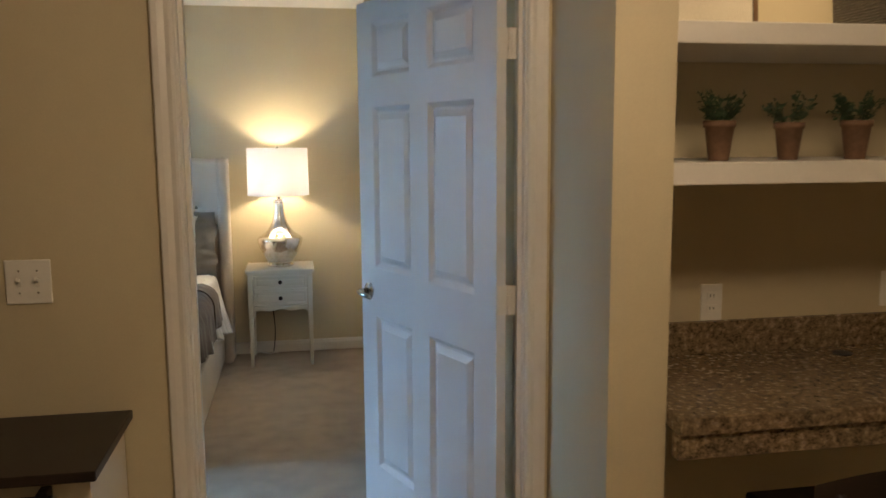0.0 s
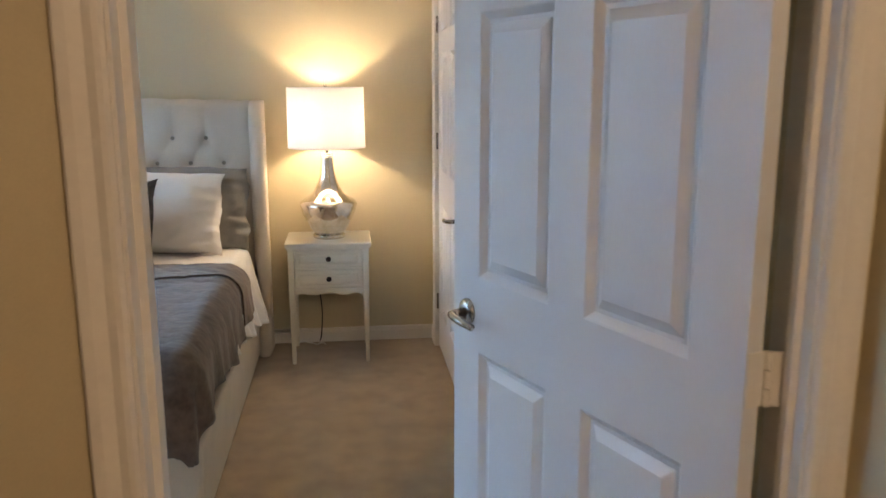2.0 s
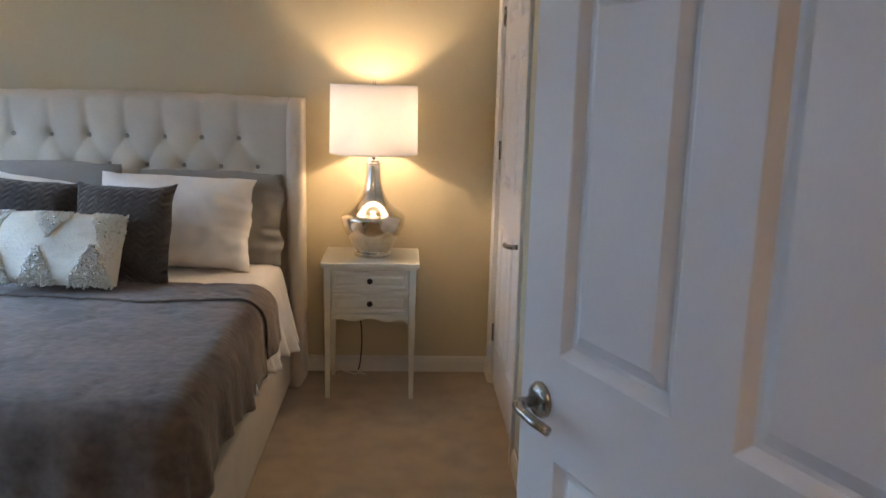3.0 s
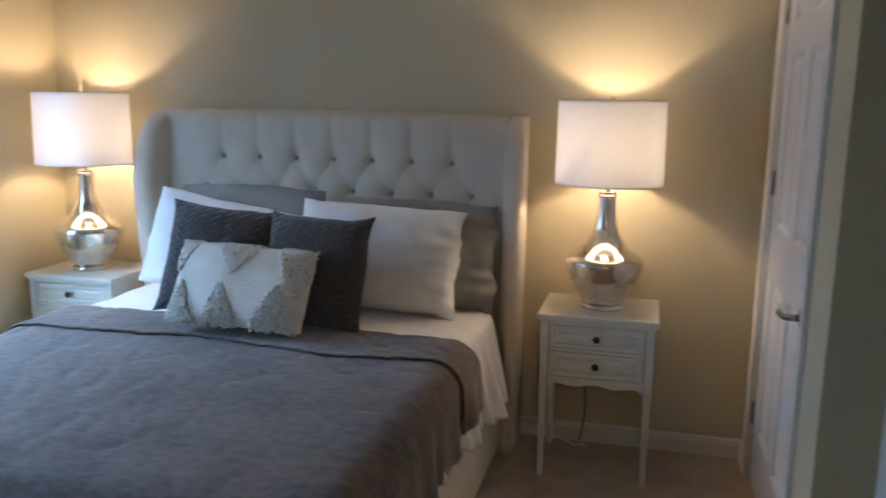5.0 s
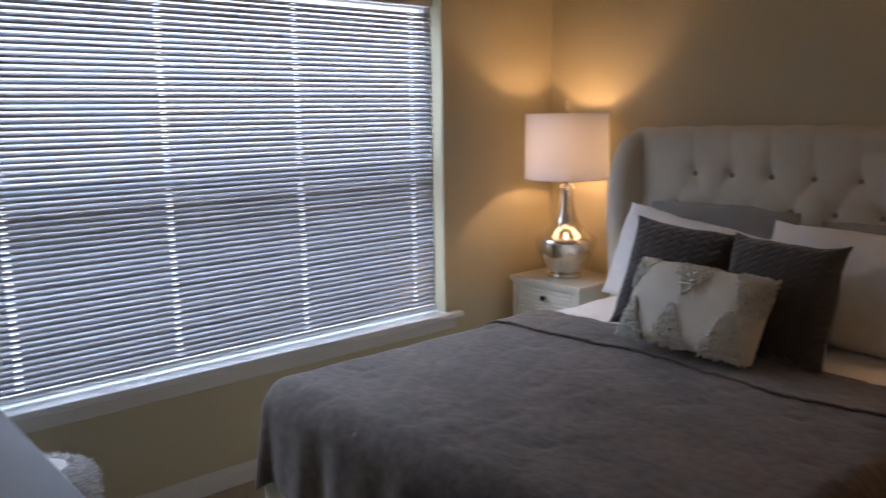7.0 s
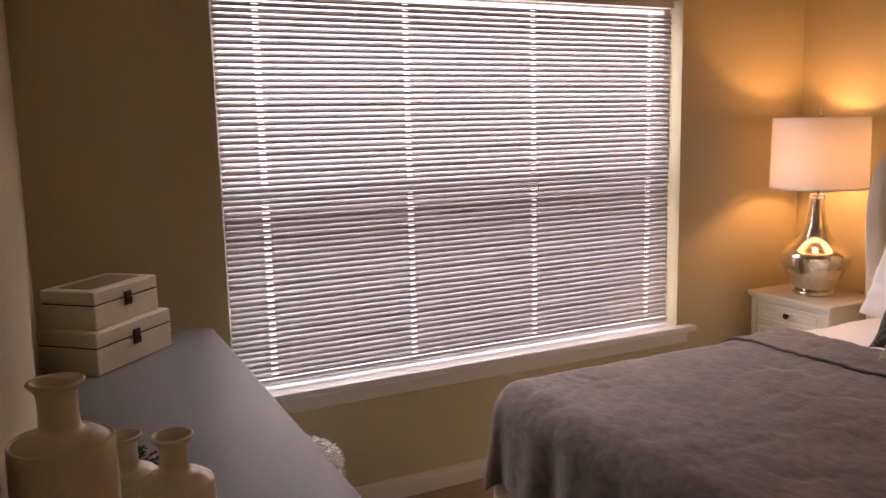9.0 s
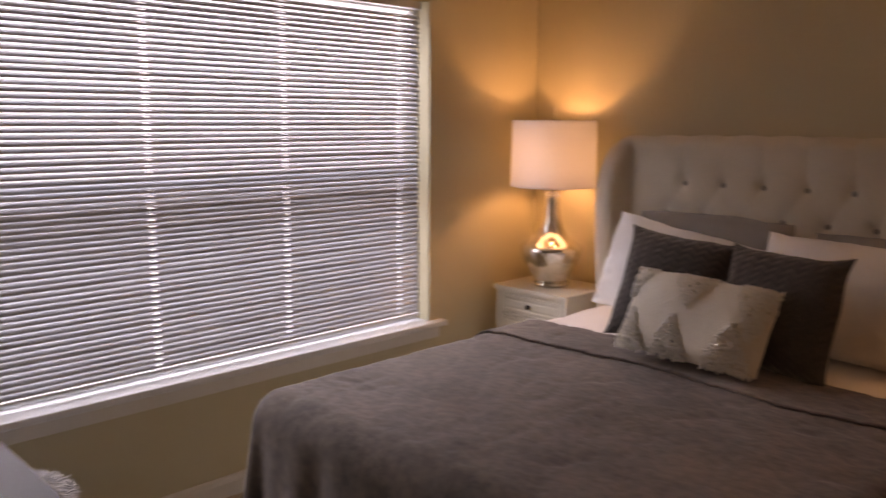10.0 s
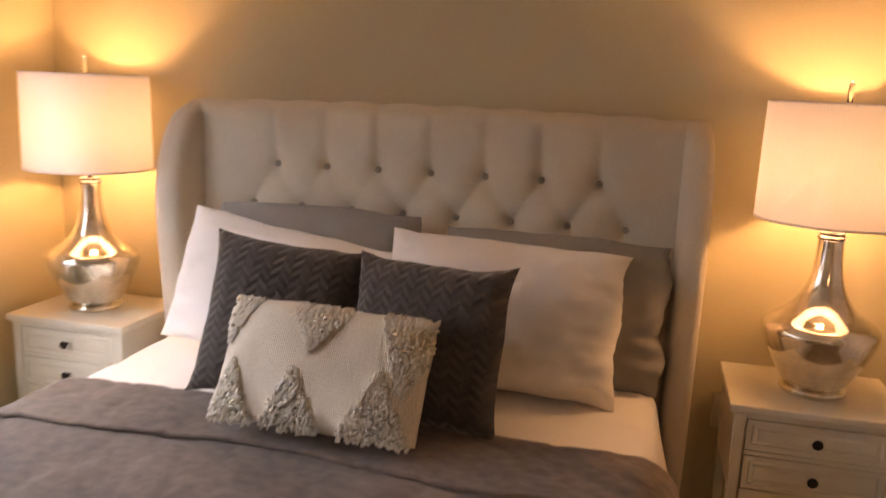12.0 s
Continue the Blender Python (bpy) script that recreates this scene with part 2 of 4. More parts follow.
def mercury():
    """Mercury glass: silvered inside, with cloudy patches where the silver thins."""
    m = bpy.data.materials.new("mercury_glass")
    m.use_nodes = True
    nt = m.node_tree
    b = nt.nodes["Principled BSDF"]
    cloud, speck = noise_tex(nt, 14, 6, None, 0.65), noise_tex(nt, 90, 4)
    nt.links.new(ramp(nt, cloud, (0.60, 0.54, 0.44), (0.88, 0.83, 0.75), 0.35, 0.62), b.inputs["Base Color"])
    mr = nt.nodes.new("ShaderNodeMapRange")
    mr.inputs["To Min"].default_value, mr.inputs["To Max"].default_value = 0.04, 0.22
    nt.links.new(cloud, mr.inputs[0])
    nt.links.new(mr.outputs[0], b.inputs["Roughness"])
    b.inputs["Metallic"].default_value = 0.93
    b.inputs["Coat Weight"].default_value = 0.6
    bp = nt.nodes.new("ShaderNodeBump")
    bp.inputs["Strength"].default_value, bp.inputs["Distance"].default_value = 0.08, 0.001
    nt.links.new(speck, bp.inputs["Height"])
    nt.links.new(bp.outputs[0], b.inputs["Normal"])
    return m


M_CARPET, M_SUEDE, M_KNIT, M_SHADE, M_SLAT = carpet(), suede(), knit(), shade_cloth(), slat_paint()
M_FRINGE = yarn()
M_GLASS, M_CLEAR, M_MERCURY = glass("window_glass"), glass("clear_acrylic"), mercury()


# ---- mesh helpers ----
def part(name, bm, mat, parent=None, label="", smooth=False):
    me = bpy.data.meshes.new(name)
    bmesh.ops.recalc_face_normals(bm, faces=bm.faces)
    bm.to_mesh(me)
    bm.free()
    me.materials.append(mat)
    if smooth:
        me.polygons.foreach_set("use_smooth", [True] * len(me.polygons))
    ob = new(name, me)
    if parent:
        ob.parent = parent
    if label:
        ob["label"] = label
    return ob


def root(name, m, label, category, group=""):
    ob = new(name)
    ob.empty_display_size = 0.1
    ob.matrix_world = m
    return tagged(ob, label, category, group)


def box(x0, x1, y0, y1, z0, z1, bevel=0.0, bm=None, seg=2):
    bm2 = bmesh.new()
    bmesh.ops.create_cube(bm2, size=1)
    for v in bm2.verts:
        v.co = Vector(((x0 + x1) / 2 + v.co.x * (x1 - x0), (y0 + y1) / 2 + v.co.y * (y1 - y0), (z0 + z1) / 2 + v.co.z * (z1 - z0)))
    if bevel:
        bmesh.ops.bevel(bm2, geom=bm2.edges[:], offset=bevel, segments=seg, affect="EDGES", profile=0.5)
    if bm is None:
        return bm2
    return merge(bm, bm2)


def merge(bm, other):
    me = bpy.data.meshes.new("tmp")
    other.to_mesh(me)
    other.free()
    bm.from_mesh(me)
    bpy.data.meshes.remove(me)
    return bm


def boxes(rows, bevel=0.0):
    bm = bmesh.new()
    for r in rows:
        box(*r, bevel=bevel, bm=bm)
    return bm


def lathe(profile, seg=40, closed=False):
    """Turns (radius, height) pairs round z."""
    bm = bmesh.new()
    rings = []
    for r, z in profile:
        if r < 1e-5:
            rings.append([bm.verts.new((0, 0, z))])
        else:
            rings.append([bm.verts.new((r * math.cos(2 * math.pi * k / seg), r * math.sin(2 * math.pi * k / seg), z)) for k in range(seg)])
    for a, b in zip(rings, rings[1:]):
        for k in range(seg):
            j = (k + 1) % seg
            if len(a) == 1 and len(b) == 1:
                continue
            if len(a) == 1:
                bm.faces.new((a[0], b[j], b[k]))
            elif len(b) == 1:
                bm.faces.new((a[k], a[j], b[0]))
            else:
                bm.faces.new((a[k], a[j], b[j], b[k]))
    return bm


def smooth_profile(points, n=6):
    """Catmull-Rom through (radius, height) pairs."""
    out = []
    for i in range(len(points) - 1):
        p0, p1, p2, p3 = points[max(0, i - 1)], points[i], points[i + 1], points[min(len(points) - 1, i + 2)]
        for k in range(n):
            t = k / n
            out.append(tuple(max(0, 0.5 * (2 * b + (c - a) * t + (2 * a - 5 * b + 4 * c - d) * t * t + (3 * b - a - 3 * c + d) * t ** 3)) for a, b, c, d in zip(p0, p1, p2, p3)))
    return out + [points[-1]]


def tube(points, radius, seg=8, bm=None):
    """A round tube through points, closed at its ends."""
    bm = bm or bmesh.new()
    pts = [Vector(p) for p in points]
    rings = []
    for i, p in enumerate(pts):
        d = (pts[min(i + 1, len(pts) - 1)] - pts[max(i - 1, 0)]).normalized()
        side = d.orthogonal().normalized() if not rings else (side - d * side.dot(d)).normalized()
        up = d.cross(side)
        r = radius(i / (len(pts) - 1)) if callable(radius) else radius
        rings.append([bm.verts.new(p + r * (math.cos(a) * side + math.sin(a) * up)) for a in (2 * math.pi * k / seg for k in range(seg))])
    for a, b in zip(rings, rings[1:]):
        for k in range(seg):
            bm.faces.new((a[k], a[(k + 1) % seg], b[(k + 1) % seg], b[k]))
    bm.faces.new(rings[0][::-1])
    bm.faces.new(rings[-1])
    return bm


def grid_mesh(nu, nv, fn):
    bm = bmesh.new()
    vs = [[bm.verts.new(fn(i / nu, j / nv)) for i in range(nu + 1)] for j in range(nv + 1)]
    for j in range(nv):
        for i in range(nu):
            bm.faces.new((vs[j][i], vs[j][i + 1], vs[j + 1][i + 1], vs[j + 1][i]))
    return bm


def extrude_outline(outline, axis, a, b, bevel=0.0, seg=2):
    """A flat outline of 2D points given thickness along axis ('x': outline is y, z; 'y': x, z; 'z': x, y)."""
    put = {"x": lambda p, t: (t, p[0], p[1]), "y": lambda p, t: (p[0], t, p[1]), "z": lambda p, t: (p[0], p[1], t)}[axis]
    bm = bmesh.new()
    lo, hi = [bm.verts.new(put(p, a)) for p in outline], [bm.verts.new(put(p, b)) for p in outline]
    f1, f2 = bm.faces.new(lo), bm.faces.new(hi[::-1])
    n = len(outline)
    for k in range(n):
        bm.faces.new((lo[k], hi[k], hi[(k + 1) % n], lo[(k + 1) % n]))
    if bevel:
        rim = [e for e in bm.edges if f1 in e.link_faces or f2 in e.link_faces]
        bmesh.ops.bevel(bm, geom=rim, offset=bevel, segments=seg, affect="EDGES", profile=0.5)
    return bm


def soft_slab(outline, x0, x1, r, n=5):
    """A padded slab: an outline in y, z given thickness along x, with rounded rims."""
    pts = [Vector(p).to_3d() for p in outline]
    k = len(pts)
    inward = []
    for i in range(k):
        d = (pts[(i + 1) % k] - pts[i - 1]).normalized()
        inward.append(Vector((-d.y, d.x, 0)))
    mid = sum(pts, Vector()) / k
    if sum((mid - p).dot(v) for p, v in zip(pts, inward)) < 0:
        inward = [-v for v in inward]
    loops = []
    for j in range(n + 1):
        a = math.pi / 2 * j / n
        loops.append((r * (1 - math.sin(a)), x0 + r * (1 - math.cos(a))))
    loops += [(o, x0 + x1 - x) for o, x in reversed(loops)]
    bm = bmesh.new()
    rings = [[bm.verts.new((x, *(p + v * o).to_2d())) for p, v in zip(pts, inward)] for o, x in loops]
    for a, b in zip(rings, rings[1:]):
        for i in range(k):
            bm.faces.new((a[i], a[(i + 1) % k], b[(i + 1) % k], b[i]))
    bm.faces.new(rings[0])
    bm.faces.new(rings[-1][::-1])
    return bm


def structure(name, bm, mat, label):
    return tagged(part(name, bm, mat), label, name.split("_")[0], "", "structure")


def fbm(p, scale, octaves=3):
    return mnoise.fractal(Vector(p) * scale, 1.0, 2.0, octaves)


# ---- shell of the bedroom and the hall ----
structure("floor", boxes([(-3.6, 3.2, -2.6, BED, -0.12, 0.0), (-2.40, 1.45, BED, 6.1, -0.12, 0.0)]), M_CARPET, "beige cut-pile carpet over the whole floor")
structure("ceiling", boxes([(-3.6, 3.2, -2.6, BED, CEIL, CEIL + 0.12), (-2.40, 1.45, BED, 6.1, CEIL, CEIL + 0.12)]), M_CEIL, "flat white painted ceiling")
structure("wall_north", box(-2.39, 1.14, NORTH, NORTH + 0.14, 0, CEIL), M_WALL, "beige painted wall behind the bed")
structure("wall_west", boxes([(-2.39, WEST, BED, WIN_A, 0, CEIL), (-2.39, WEST, WIN_B, NORTH, 0, CEIL), (-2.39, WEST, WIN_A, WIN_B, 0, SILL - 0.03), (-2.39, WEST, WIN_A, WIN_B, WIN_T, CEIL)]),
          M_WALL, "beige painted wall with a wide window")
CL_A, CL_B, JOG = 4.925, 5.82, 4.64    # closet door opening, corner of the recess behind the open door
structure("wall_east", boxes([(EAST, 1.14, JOG + 0.12, CL_A, 0, CEIL), (EAST, 1.14, CL_B, NORTH, 0, CEIL), (EAST, 1.14, CL_A, CL_B, HEAD, CEIL),
                              (EAST, 1.45, JOG, JOG + 0.12, 0, CEIL), (1.33, 1.45, BED, JOG, 0, CEIL)]), M_WALL, "beige painted wall with a closet door and a recess")
structure("wall_closet_back", box(1.14, 1.26, JOG + 0.12, NORTH, 0, CEIL), M_WALL, "plain beige wall behind the closet door")
structure("wall_south", boxes([(-3.5, JAMB_L - 0.02, HALL, BED, 0, CEIL), (JAMB_R + 0.02, 3.1, HALL, BED, 0, CEIL), (JAMB_L - 0.02, JAMB_R + 0.02, HALL, BED, HEAD + 0.02, CEIL)]),
          M_WALL, "beige painted wall with the bedroom doorway")
structure("wall_niche", boxes([(SIDE, NICHE_X, NICHE_Y, HALL, 0, CEIL), (2.95, 3.1, NICHE_Y, HALL, 0, CEIL)]), M_WALL, "beige painted wall beside the desk niche")
structure("wall_hall_east", box(3.1, 3.2, -2.5, BED, 0, CEIL), M_WALL, "plain beige wall closing the hall")
structure("wall_hall_south", box(-3.5, 3.1, -2.6, -2.5, 0, CEIL), M_WALL, "plain beige wall closing the hall")
structure("wall_hall_west", box(-3.6, -3.5, -2.6, BED, 0, CEIL), M_WALL, "plain beige wall closing the hall")


def base_profile(length):
    """Baseboard of moulded section along x, its face towards -y."""
    return extrude_outline([(0, 0), (-0.014, 0), (-0.014, 0.058), (-0.010, 0.068), (-0.010, 0.074), (-0.004, 0.083), (0, 0.083)], "x", 0, length)


def baseboard(x, y, length, turn):
    ob = structure("baseboard", base_profile(length), M_TRIM, "white moulded baseboard along the carpet")
    ob.matrix_world = pose(x, y, 0, 0, 0, turn)


baseboard(WEST, NORTH - 0.001, EAST - WEST, 0)
baseboard(WEST + 0.001, BED, NORTH - BED, 90)
baseboard(EAST - 0.001, NORTH, NORTH - CL_B - 0.065, -90)
baseboard(EAST - 0.001, CL_A - 0.065, CL_A - 0.065 - JOG, -90)
baseboard(EAST, JOG - 0.001, 1.33 - EAST, 0)
baseboard(1.329, JOG, JOG - BED, -90)
baseboard(-3.5, HALL - 0.001, 3.5 + JAMB_L - 0.07, 0)
baseboard(SIDE - 0.001, HALL, HALL - NICHE_Y, -90)


# ---- doors ----
def raised_panel(x0, x1, z0, z1, thick, mat, parent):
    """Moulded panel with sloped edges and a raised field on both faces."""
    bm = bmesh.new()
    steps = [(0.0, 0.0), (0.004, -0.002), (0.018, -0.014), (0.027, -0.014), (0.050, -0.003)]
    for side in (0, 1):
        rings = []
        for inset, d in steps:
            y = d if side == 0 else -thick - d
            rings.append([bm.verts.new(c) for c in ((x0 + inset, y, z0 + inset), (x1 - inset, y, z0 + inset), (x1 - inset, y, z1 - inset), (x0 + inset, y, z1 - inset))])
        for a, b in zip(rings, rings[1:]):
            for k in range(4):
                bm.faces.new((a[k], a[(k + 1) % 4], b[(k + 1) % 4], b[k]))
        bm.faces.new(rings[-1])
    bmesh.ops.remove_doubles(bm, verts=bm.verts[:], dist=1e-6)
    return part("panel", bm, mat, parent)


def six_panel_door(name, width, m, label, thick=0.035):
    """Leaf from the hinge (x = 0) to the latch side; the face y = 0 is the one seen."""
    leaf = root(name, m, label, "door")
    leaf["kind"] = "structure"
    st, mull = 0.118 * width / 0.914, 0.118 * width / 0.914
    pw = (width - 2 * st - mull) / 2
    cols = [(st, st + pw), (st + pw + mull, width - st)]
    rows = [(0.225, 0.842), (1.030, 1.645), (1.755, 1.955)]
    zs = [0.008] + [z for r in rows for z in r] + [2.035]
    strips = [(0, st, -thick, 0, zs[0], zs[-1]), (width - st, width, -thick, 0, zs[0], zs[-1])]
    strips += [(st, width - st, -thick, 0, zs[k], zs[k + 1]) for k in (0, 2, 4, 6)]
    strips += [(st + pw, st + pw + mull, -thick, 0, a, b) for a, b in rows]
    part("leaf_frame", boxes(strips), M_DOOR, leaf)
    for a, b in cols:
        for c, d in rows:
            raised_panel(a, b, c, d, thick, M_DOOR, leaf)
    return leaf


def lever(parent, x, z, face, toward):
    """Lever handle: rose, neck and a curved lever. face: +1 out of y = 0, -1 out of the back."""
    y0 = 0.0 if face > 0 else -0.035
    rose = lathe([(0, 0), (0.033, 0), (0.033, 0.004), (0.029, 0.010), (0.014, 0.013), (0, 0.013)], 28)
    bmesh.ops.transform(rose, matrix=pose(x, y0, z, -90 * face), verts=rose.verts[:])
    part("rose", rose, M_NICKEL, parent, "satin nickel rose", True)
    pts = [(x, y0 + face * 0.008, z), (x, y0 + face * 0.040, z), (x + toward * 0.006, y0 + face * 0.052, z), (x + toward * 0.030, y0 + face * 0.058, z - 0.001),
           (x + toward * 0.065, y0 + face * 0.058, z - 0.004), (x + toward * 0.105, y0 + face * 0.052, z - 0.008)]
    part("lever", tube(pts, lambda t: 0.0105 - 0.002 * t, 12), M_NICKEL, parent, "satin nickel lever", True)


def hinge(parent, z):
    """Butt hinge on the hinge edge: knuckle with three joints, a plate on the leaf's edge and one bridging to the jamb."""
    bm = bmesh.new()
    for k in range(3):
        merge(bm, tube([(-0.007, -0.042, z - 0.045 + 0.031 * k), (-0.007, -0.042, z - 0.017 + 0.031 * k)], 0.0062, 10))
    box(-0.0025, 0.0, -0.038, -0.004, z - 0.045, z + 0.045, bm=bm)
    plate = box(0.0, 0.040, -0.0014, 0.0014, z - 0.045, z + 0.045)
    bmesh.ops.transform(plate, matrix=pose(-0.007, -0.044, 0, 0, 0, -128), verts=plate.verts[:])
    part("hinge", merge(bm, plate), M_TRIM, parent, "painted butt hinge")


door = six_panel_door("door_1", 0.914, pose(1.113, 2.466, 0.0, 0, 0, 112.0), "white six-panel bedroom door standing open into the room")
lever(door, 0.845, 0.935, 1, -1)
lever(door, 0.845, 0.935, -1, -1)
part("latch_plate", box(0.9135, 0.9155, -0.029, -0.006, 0.905, 0.965), M_NICKEL, door, "nickel latch plate")
for hz in (0.27, 1.03, 1.80):
    hinge(door, hz)

closet = six_panel_door("door_2", CL_B - CL_A - 0.046, pose(EAST + 0.012, CL_B - 0.023, 0.0, 0, 0, -90), "white six-panel closet door, shut")
closet.matrix_world = pose(EAST + 0.012, CL_B - 0.023, 0.0, 0, 0, -90) @ Matrix.Diagonal((1, -1, 1, 1))
lever(closet, CL_B - CL_A - 0.046 - 0.065, 0.86, 1, -1)
for hz in (0.27, 1.18, 1.80):
    part("hinge", tube([(-0.004, 0.006, hz - 0.045), (-0.004, 0.006, hz + 0.045)], 0.007, 10), M_NICKEL, closet, "nickel hinge knuckle")


def casing_set(name, m, width, depth, label, both=True):
    """Jambs, head and stops of an opening from x = 0 to width, wall faces y = 0 and y = depth, with mitred moulded casing."""
    fr = root(name, m, label, "door frame")
    fr["kind"] = "structure"
    part("jamb", box(-0.02, 0.0, 0.001, depth - 0.001, 0, HEAD), M_TRIM, fr)
    part("jamb", box(width, width + 0.02, 0.001, depth - 0.001, 0, HEAD), M_TRIM, fr)
    part("jamb_head", box(-0.02, width + 0.02, 0.001, depth - 0.001, HEAD, HEAD + 0.02), M_TRIM, fr)
    prof = [(0.005, 0.008), (0.010, 0.013), (0.018, 0.014), (0.030, 0.011), (0.048, 0.016), (0.062, 0.017), (0.066, 0.014)]
    for face in ((-1, 1) if both else (-1,)):
        y0 = 0.0 if face < 0 else depth

        def run(corner_a, corner_b, out_a, out_b):
            bm = bmesh.new()
            pr = [(0.005, 0.0)] + prof + [(0.066, 0.0)]
            ra = [bm.verts.new((corner_a[0] + out_a[0] * o, y0 + face * h, corner_a[1] + out_a[1] * o)) for o, h in pr]
            rb = [bm.verts.new((corner_b[0] + out_b[0] * o, y0 + face * h, corner_b[1] + out_b[1] * o)) for o, h in pr]
            for k in range(len(pr) - 1):
                bm.faces.new((ra[k], ra[k + 1], rb[k + 1], rb[k]))
            bm.faces.new(ra)
            bm.faces.new(rb[::-1])
            return bm

        part("casing", run((0, 0), (0, HEAD), (-1, 0), (-1, 1)), M_TRIM, fr)
        part("casing", run((width, 0), (width, HEAD), (1, 0), (1, 1)), M_TRIM, fr)
        part("casing", run((0, HEAD), (width, HEAD), (-1, 1), (1, 1)), M_TRIM, fr)
    return fr


frame_1 = casing_set("door_frame_1", pose(JAMB_L, HALL, 0), JAMB_R - JAMB_L, BED - HALL, "white moulded door casing round the bedroom doorway")
part("stop", box(0.0, 0.012, 0.04, 0.078, 0, HEAD), M_TRIM, frame_1)
part("stop", box(JAMB_R - JAMB_L - 0.012, JAMB_R - JAMB_L, 0.03, 0.05, 0, HEAD), M_TRIM, frame_1)
frame_2 = casing_set("door_frame_2", pose(EAST, CL_B - 0.02, 0, 0, 0, -90), CL_B - CL_A - 0.04, 0.14, "white moulded casing round the closet door", False)

# ---- window ----
win = root("window_1", pose(WEST, 0, 0), "wide white window with drywall reveals and wooden sill", "window")
win["kind"] = "structure"
part("window_sill", box(-0.125, 0.045, WIN_A - 0.06, WIN_B + 0.085, SILL - 0.028, SILL, 0.006), M_VINYL, win)
part("sill_apron", box(0.001, 0.016, WIN_A - 0.03, WIN_B + 0.055, SILL - 0.085, SILL - 0.028, 0.004), M_TRIM, win)
fx0, fx1 = -0.135, -0.085
mid = 1.24
part("window_frame", boxes([(fx0, fx1, WIN_A, WIN_A + 0.035, SILL, WIN_T), (fx0, fx1, WIN_B - 0.035, WIN_B, SILL, WIN_T), (fx0, fx1, WIN_A + 0.035, WIN_B - 0.035, SILL, SILL + 0.04),
                            (fx0, fx1, WIN_A + 0.035, WIN_B - 0.035, WIN_T - 0.04, WIN_T)], 0.003), M_VINYL, win)
part("meeting_rail", box(fx0 + 0.005, fx1 - 0.003, WIN_A + 0.035, WIN_B - 0.035, mid - 0.025, mid + 0.025, 0.003), M_VINYL, win)
for c, d in ((SILL + 0.04, mid - 0.025), (mid + 0.025, WIN_T - 0.04)):
    pane = part("pane", box(-0.114, -0.110, WIN_A + 0.035, WIN_B - 0.035, c, d), M_GLASS, win)
    pane.visible_shadow = False
# Plain box added outside to keep the view between the slats dark.
structure("backdrop", box(-16, -15, -20, 28, -0.5, 7.5), M_BACKDROP, "plain dim backdrop box added across the lawn")
structure("ground", box(-2500, 2500, -2500, 2500, -0.6, -0.5), M_LAWN, "grass lawn outside the window")

blind = root("window_blind", pose(WEST - 0.045, 0, 0), "white horizontal mini blind, slats half open", "blind")
BA, BB = WIN_A + 0.012, WIN_B - 0.03
part("headrail", box(-0.018, 0.018, BA, BB, WIN_T - 0.035, WIN_T - 0.002, 0.003), M_VINYL, blind)
part("bottom_rail", box(-0.012, 0.012, BA, BB, SILL + 0.026, SILL + 0.040, 0.004), M_VINYL, blind)


LADDERS = (3.30, 3.87, 4.44, 5.05)


def slat_mesh():
    """A crowned slat, pierced by a slot for the lift cord at each ladder."""
    half, n, th = 0.0125, 4, 0.0006
    crown = [(half * u, 0.0022 * (1 - u * u)) for u in (-1, -0.55, -0.17, 0.17, 0.55, 1)]

    def strip(pts, a, b, bm):
        return merge(bm, extrude_outline(pts + [(x, z - th) for x, z in reversed(pts)], "y", a, b))

    bm = bmesh.new()
    start = BA + 0.002
    for y in LADDERS:
        strip(crown, start, y - 0.012, bm)
        strip(crown[:3], y - 0.012, y + 0.012, bm)
        strip(crown[3:], y - 0.012, y + 0.012, bm)
        start = y + 0.012
    return strip(crown, start, BB - 0.002, bm)


TILT_SLAT = 50
pitch = 0.0215
n_slat = int((WIN_T - 0.045 - SILL - 0.04) / pitch)
first = part("slat", slat_mesh(), M_SLAT, blind)
first.matrix_basis = pose(0, 0, SILL + 0.054, 0, TILT_SLAT, 0)
for k in range(1, n_slat):
    s = new("slat", first.data)
    s.parent = blind
    s.matrix_basis = pose(0, 0, SILL + 0.054 + k * pitch, 0, TILT_SLAT + 1.6 * math.sin(k * 1.7), 0.02 * math.sin(k * 2.3))
for y in LADDERS:
    bm = bmesh.new()
    for x in (-0.0135, 0.0135):
        for d in (-0.016, 0.016):
            merge(bm, tube([(x, y + d, SILL + 0.025), (x, y + d, WIN_T - 0.03)], 0.0007, 4))
    part("ladder_cord", bm, M_VINYL, blind, "thin white ladder cords")


# ---- bed ----
BX0, BX1, BY0, BY1 = -1.625, -0.008, 3.88, 5.80
bed = root("bed", pose(0, 0, 0), "oatmeal linen wingback bed frame with button-tufted headboard", "bed")
HX0, HX1, HZ0, HZ1, HYF = -1.588, -0.004, 0.30, 1.40, 5.80
STEP = (1.274 - 0.236) / 6
ROW1 = [(-1.274 + STEP * k, 1.208) for k in range(7)]
ROW2 = [(-1.274 + STEP * (k - 0.5), 1.075) for k in range(8)]
ROW3 = [(-1.274 + STEP * k, 0.942) for k in range(7)]
ROW4 = [(-1.274 + STEP * (k - 0.5), 0.809) for k in range(8)]
BUTTONS = np.array(ROW1 + ROW2 + ROW3 + ROW4)
creases = [((x, z), (x, HZ1 + 0.05)) for x, z in ROW1]
for up, down in ((ROW1, ROW2), (ROW3, ROW2), (ROW3, ROW4)):
    for p in up:
        creases += [(p, q) for q in down if abs(p[0] - q[0]) < STEP * 0.6]
